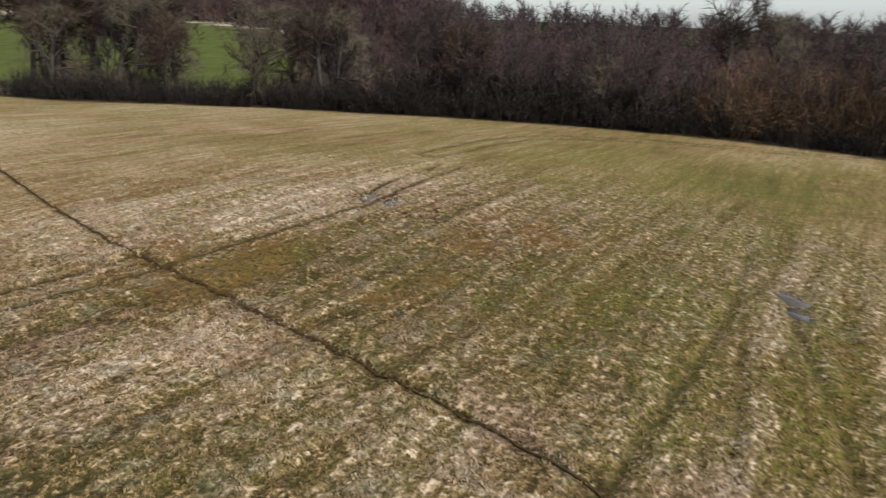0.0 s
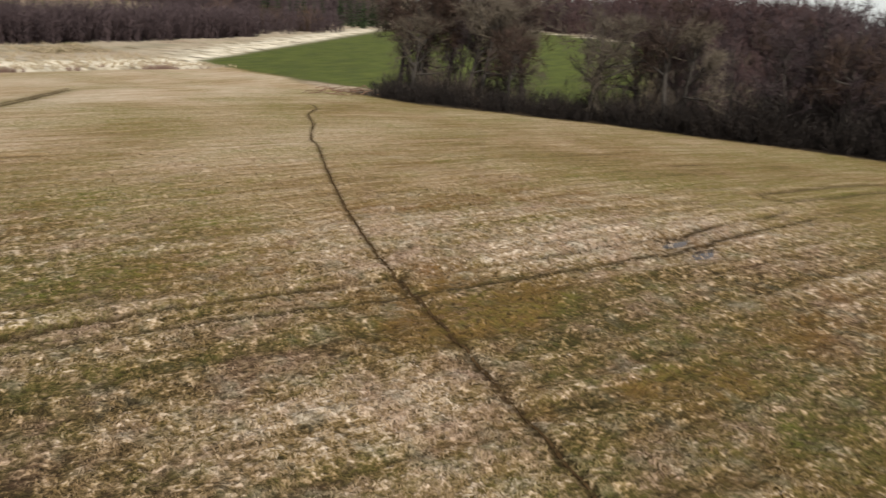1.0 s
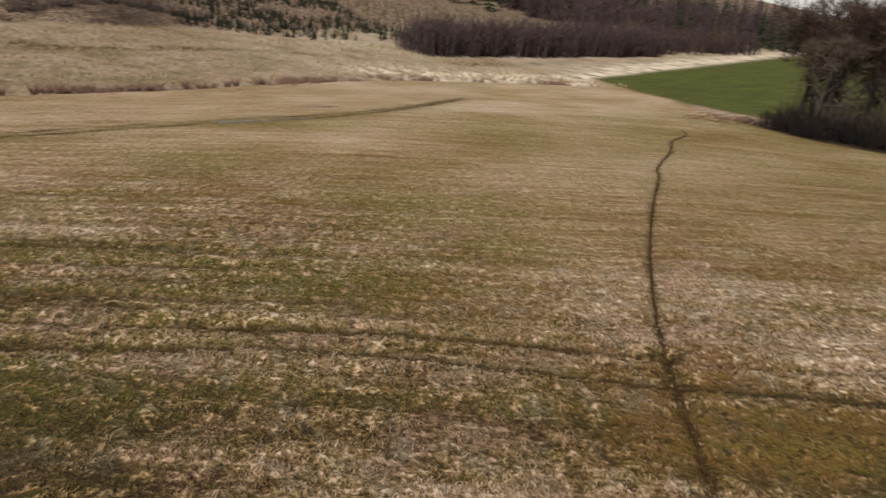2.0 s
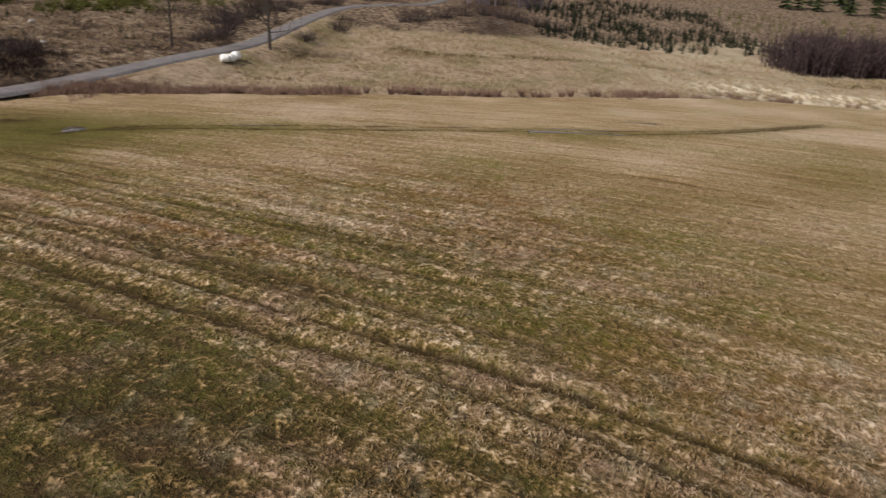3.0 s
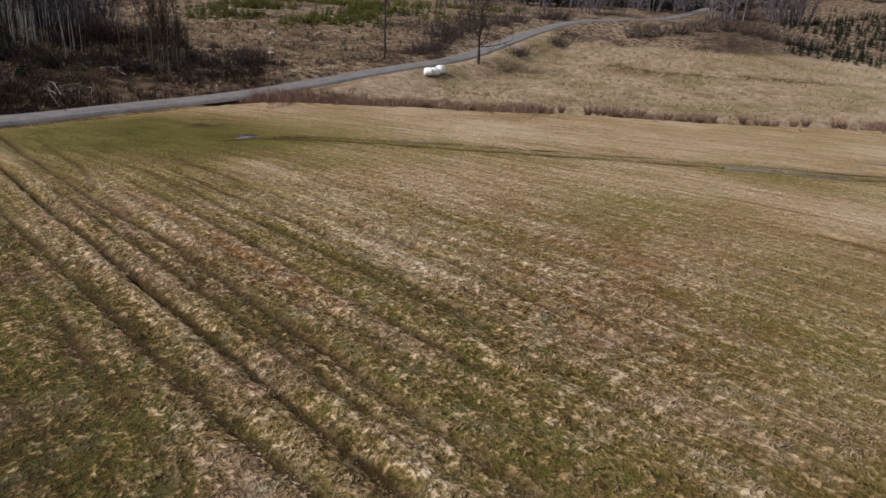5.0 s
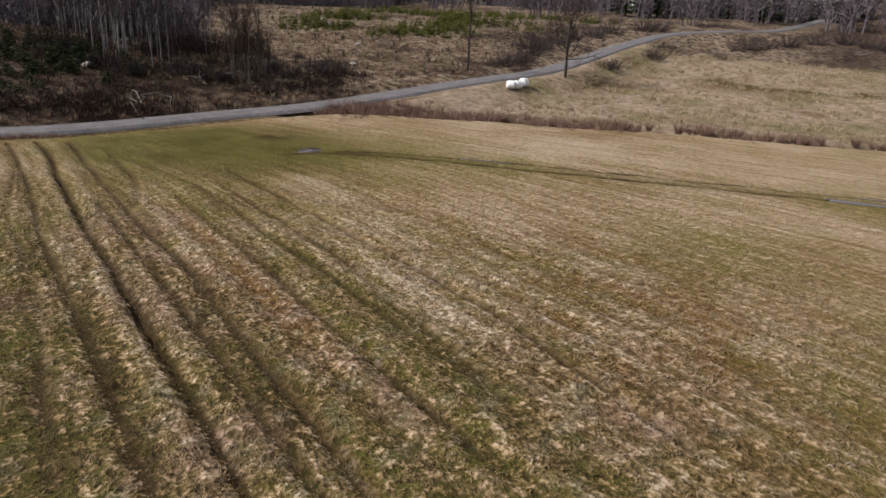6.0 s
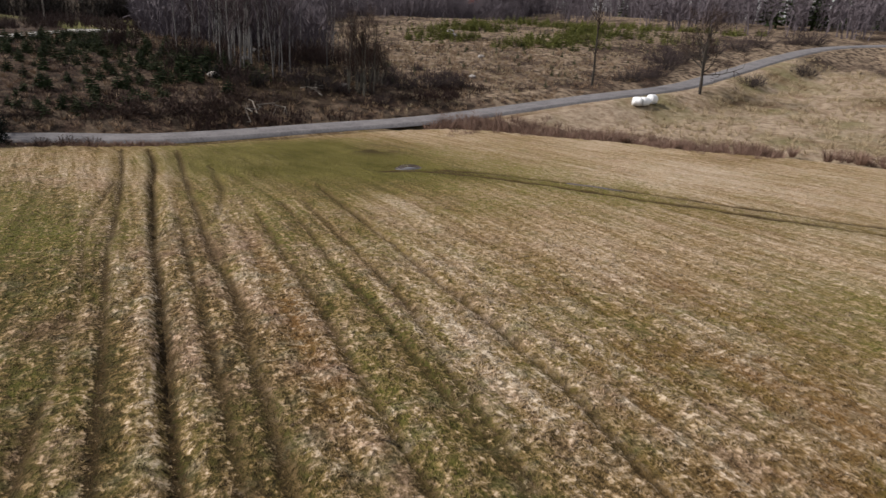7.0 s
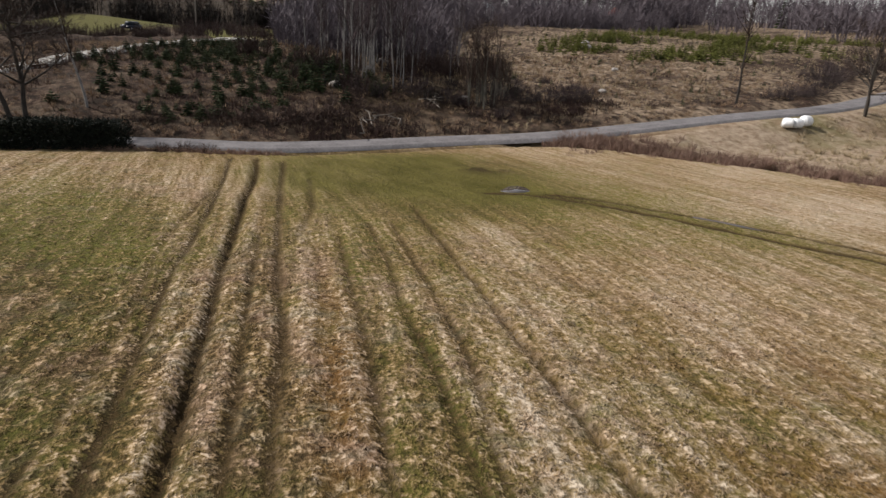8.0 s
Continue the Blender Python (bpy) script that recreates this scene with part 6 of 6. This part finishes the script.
def build_car(x, y, turn):
    root = new("car")
    part("body", bevelled(mesh_of("body", *one(lambda s: box_shape(s, 0, 0, 0.62, 4.3, 1.76, 0.62, 0.97)), PAINT), 0.12), root)
    cabin = part("cabin", bevelled(mesh_of("cabin", *one(lambda s: box_shape(s, -0.25, 0, 1.2, 2.6, 1.6, 0.56, 0.78)), PAINT), 0.08), root)
    for side in (-1, 1):
        part("side_window", mesh_of("side_window", *one(lambda s: box_shape(s, -0.25, side * 0.735, 1.2, 1.9, 0.03, 0.34, 0.9)), PANE), cabin)
    part("windscreen", mesh_of("windscreen", *one(lambda s: box_shape(s, 0.93, 0, 1.2, 0.05, 1.25, 0.36, 0.95)), PANE), cabin)
    part("rear_window", mesh_of("rear_window", *one(lambda s: box_shape(s, -1.43, 0, 1.2, 0.05, 1.25, 0.34, 0.95)), PANE), cabin)
    for dx in (-1.35, 1.35):
        for dy in (-0.8, 0.8):
            wheel = part("wheel", mesh_of("tyre", *one(lambda s: s.tube([(dx, dy - 0.1, 0.32), (dx, dy - 0.09, 0.32), (dx, dy + 0.09, 0.32), (dx, dy + 0.1, 0.32)], [0.24, 0.32, 0.32, 0.24], 16)), RUBBER), root)
            part("rim", mesh_of("rim", *one(lambda s: s.tube([(dx, dy - 0.105, 0.32), (dx, dy - 0.10, 0.32), (dx, dy + 0.10, 0.32), (dx, dy + 0.105, 0.32)], [0.02, 0.2, 0.2, 0.02], 12)), STEEL), wheel)
    for dy in (-0.6, 0.6):
        part("headlight", bevelled(mesh_of("headlight", *one(lambda s: box_shape(s, 2.12, dy, 0.72, 0.08, 0.36, 0.16)), STEEL), 0.03), root, "clear headlight")
    root.matrix_world = pose(x, y, at(x, y) + 0.02, 0, 0, turn)
    tagged(root, "dark blue car parked on the lane by the meadow", "car")


build_car(-61.9, -117.9, 38)


def build_pole(x, y, height):
    root = new("utility_pole")
    part("post", mesh_of("post", *one(lambda s: s.tube([(0, 0, -0.4), (0, 0, height * 0.5), (0.02, 0, height)], [0.13, 0.115, 0.09], 10)), DEADWOOD, True), root)
    part("crossarm", mesh_of("crossarm", *one(lambda s: box_shape(s, 0, 0, height - 0.35, 1.2, 0.1, 0.12)), DEADWOOD), root)
    for dx in (-0.5, 0.5):
        part("insulator", mesh_of("insulator", *one(lambda s: s.tube([(dx, 0, height - 0.29), (dx, 0, height - 0.2), (dx, 0, height - 0.1)], [0.05, 0.06, 0.03], 8)), STEEL), root)
    root.matrix_world = pose(x, y, at(x, y), 0, 0, 30)
    tagged(root, "grey wooden utility pole beside the far meadow", "pole")


build_pole(-71.5, -112.5, 6.4)


def build_house(x, y, turn, length, depth, wall, roof_mat, label):
    root = new("house")
    part("wall", mesh_of("wall", *one(lambda s: box_shape(s, 0, 0, wall / 2 - 0.3, length, depth, wall + 0.6)), WHITEWASH), root)
    h, o = depth * 0.42, 0.4
    v = [(-length / 2 - o, -depth / 2 - o, wall), (length / 2 + o, -depth / 2 - o, wall), (length / 2 + o, depth / 2 + o, wall), (-length / 2 - o, depth / 2 + o, wall),
         (-length / 2 - o, 0, wall + h), (length / 2 + o, 0, wall + h)]
    part("roof", mesh_of("roof", np.array(v), np.array([(0, 1, 5), (0, 5, 4), (2, 3, 4), (2, 4, 5), (0, 4, 3), (1, 2, 5), (0, 3, 2), (0, 2, 1)]), roof_mat), root)
    for k in range(3):
        for side in (-1, 1):
            w = part("window", mesh_of("window", *one(lambda s: box_shape(s, (k - 1) * length * 0.3, side * (depth / 2 + 0.02), wall * 0.55, 1.0, 0.08, 1.1)), STEEL), root)
            part("pane", mesh_of("pane", *one(lambda s: box_shape(s, (k - 1) * length * 0.3, side * (depth / 2 + 0.05), wall * 0.55, 0.84, 0.06, 0.94)), PANE), w)
    root.matrix_world = pose(x, y, at(x, y), 0, 0, turn)
    tagged(root, label, "house")


build_house(-205, -118, 30, 8, 6, 2.6, ROOF_RED, "small far white house with a red roof")
build_house(-186, -155, 40, 12, 7, 3.0, PALE_ROOF, "far white building with a pale sheet roof")


def build_branch_heap(x, y, seed, count, length, spread, mat, name, label, twist=0.0):
    """Cut branches thrown on a heap, each one its own part."""
    r = np.random.default_rng(seed)
    root = new(name)
    for k in range(count):
        a = r.uniform(0, 2 * math.pi)
        p = np.array([r.normal(0, spread), r.normal(0, spread * 0.5), r.uniform(0.02, 0.55)])
        d = unit(np.array([math.cos(a), 0.5 * math.sin(a), r.uniform(-0.12, 0.35)]))
        l = length * r.uniform(0.5, 1.1)
        bow = r.normal(0, 0.12, 3)
        s = Shape()
        s.tube([p - d * l / 2, p + bow * l, p + d * l / 2], [0.06, 0.045, 0.015], 5)
        s.tube([p + bow * l, p + bow * l + unit(d + r.normal(0, 0.5, 3)) * l * 0.35], [0.03, 0.008], 4)
        part("branch", mesh_of("branch", *s.arrays(), mat), root)
    root.matrix_world = pose(x, y, at(x, y), 0, 0, twist)
    tagged(root, label, "branches")


build_branch_heap(-168.5, 26.6, 71, 9, 3.6, 0.9, DEADWOOD, "branch_heap", "heap of bleached dead branches at the meadow's edge", 70)
build_branch_heap(-51.5, 75.2, 72, 26, 3.2, 2.4, LOGWOOD, "branch_heap", "low heap of reddish cut brushwood under the trees", 30)
build_branch_heap(-56.3, -35.2, 73, 14, 3.4, 1.5, DEADWOOD, "branch_heap", "grey fallen branches on the bank above the road", 25)
build_branch_heap(-64.6, -37.2, 74, 10, 2.2, 0.9, DEADWOOD, "branch_heap", "pale brushwood below the birches", 40)
build_branch_heap(-165.0, 9.0, 75, 7, 2.4, 0.8, DEADWOOD, "branch_heap", "small heap of pale branches near the road", 10)


def stone(x, y, size, seed, mat, label):
    bm = bmesh.new()
    bmesh.ops.create_icosphere(bm, subdivisions=3, radius=size)
    for v in bm.verts:
        n = noise.noise(v.co * 1.6 / size + Vector((seed, 0, 0)))
        v.co *= 1 + 0.28 * n
        v.co.z *= 0.62
    me = bpy.data.meshes.new("boulder")
    bm.to_mesh(me)
    bm.free()
    me.polygons.foreach_set("use_smooth", np.ones(len(me.polygons), bool))
    me.materials.append(mat)
    ob = new("boulder", me)
    ob.location = (x, y, at(x, y) + size * 0.2)
    tagged(ob, label, "boulder", "boulders on the clearing")


ROCK = plain_material("granite", (0.20, 0.18, 0.165), (0.44, 0.41, 0.38), 4, 0.9, 0.6, 0.03)
for k, (x, y, size) in enumerate([(-118.5, -60.5, 0.9), (-125, -66, 0.7), (-72.3, -57.0, 0.6), (-66.0, -50.5, 0.5), (-88, -34, 0.45), (-104, -44, 0.5), (-57.8, -45.0, 0.6), (-68.6, -37.0, 0.4)]):
    stone(x, y, size, 7.3 * k, ROCK, "pale weathered boulder among dry grass")
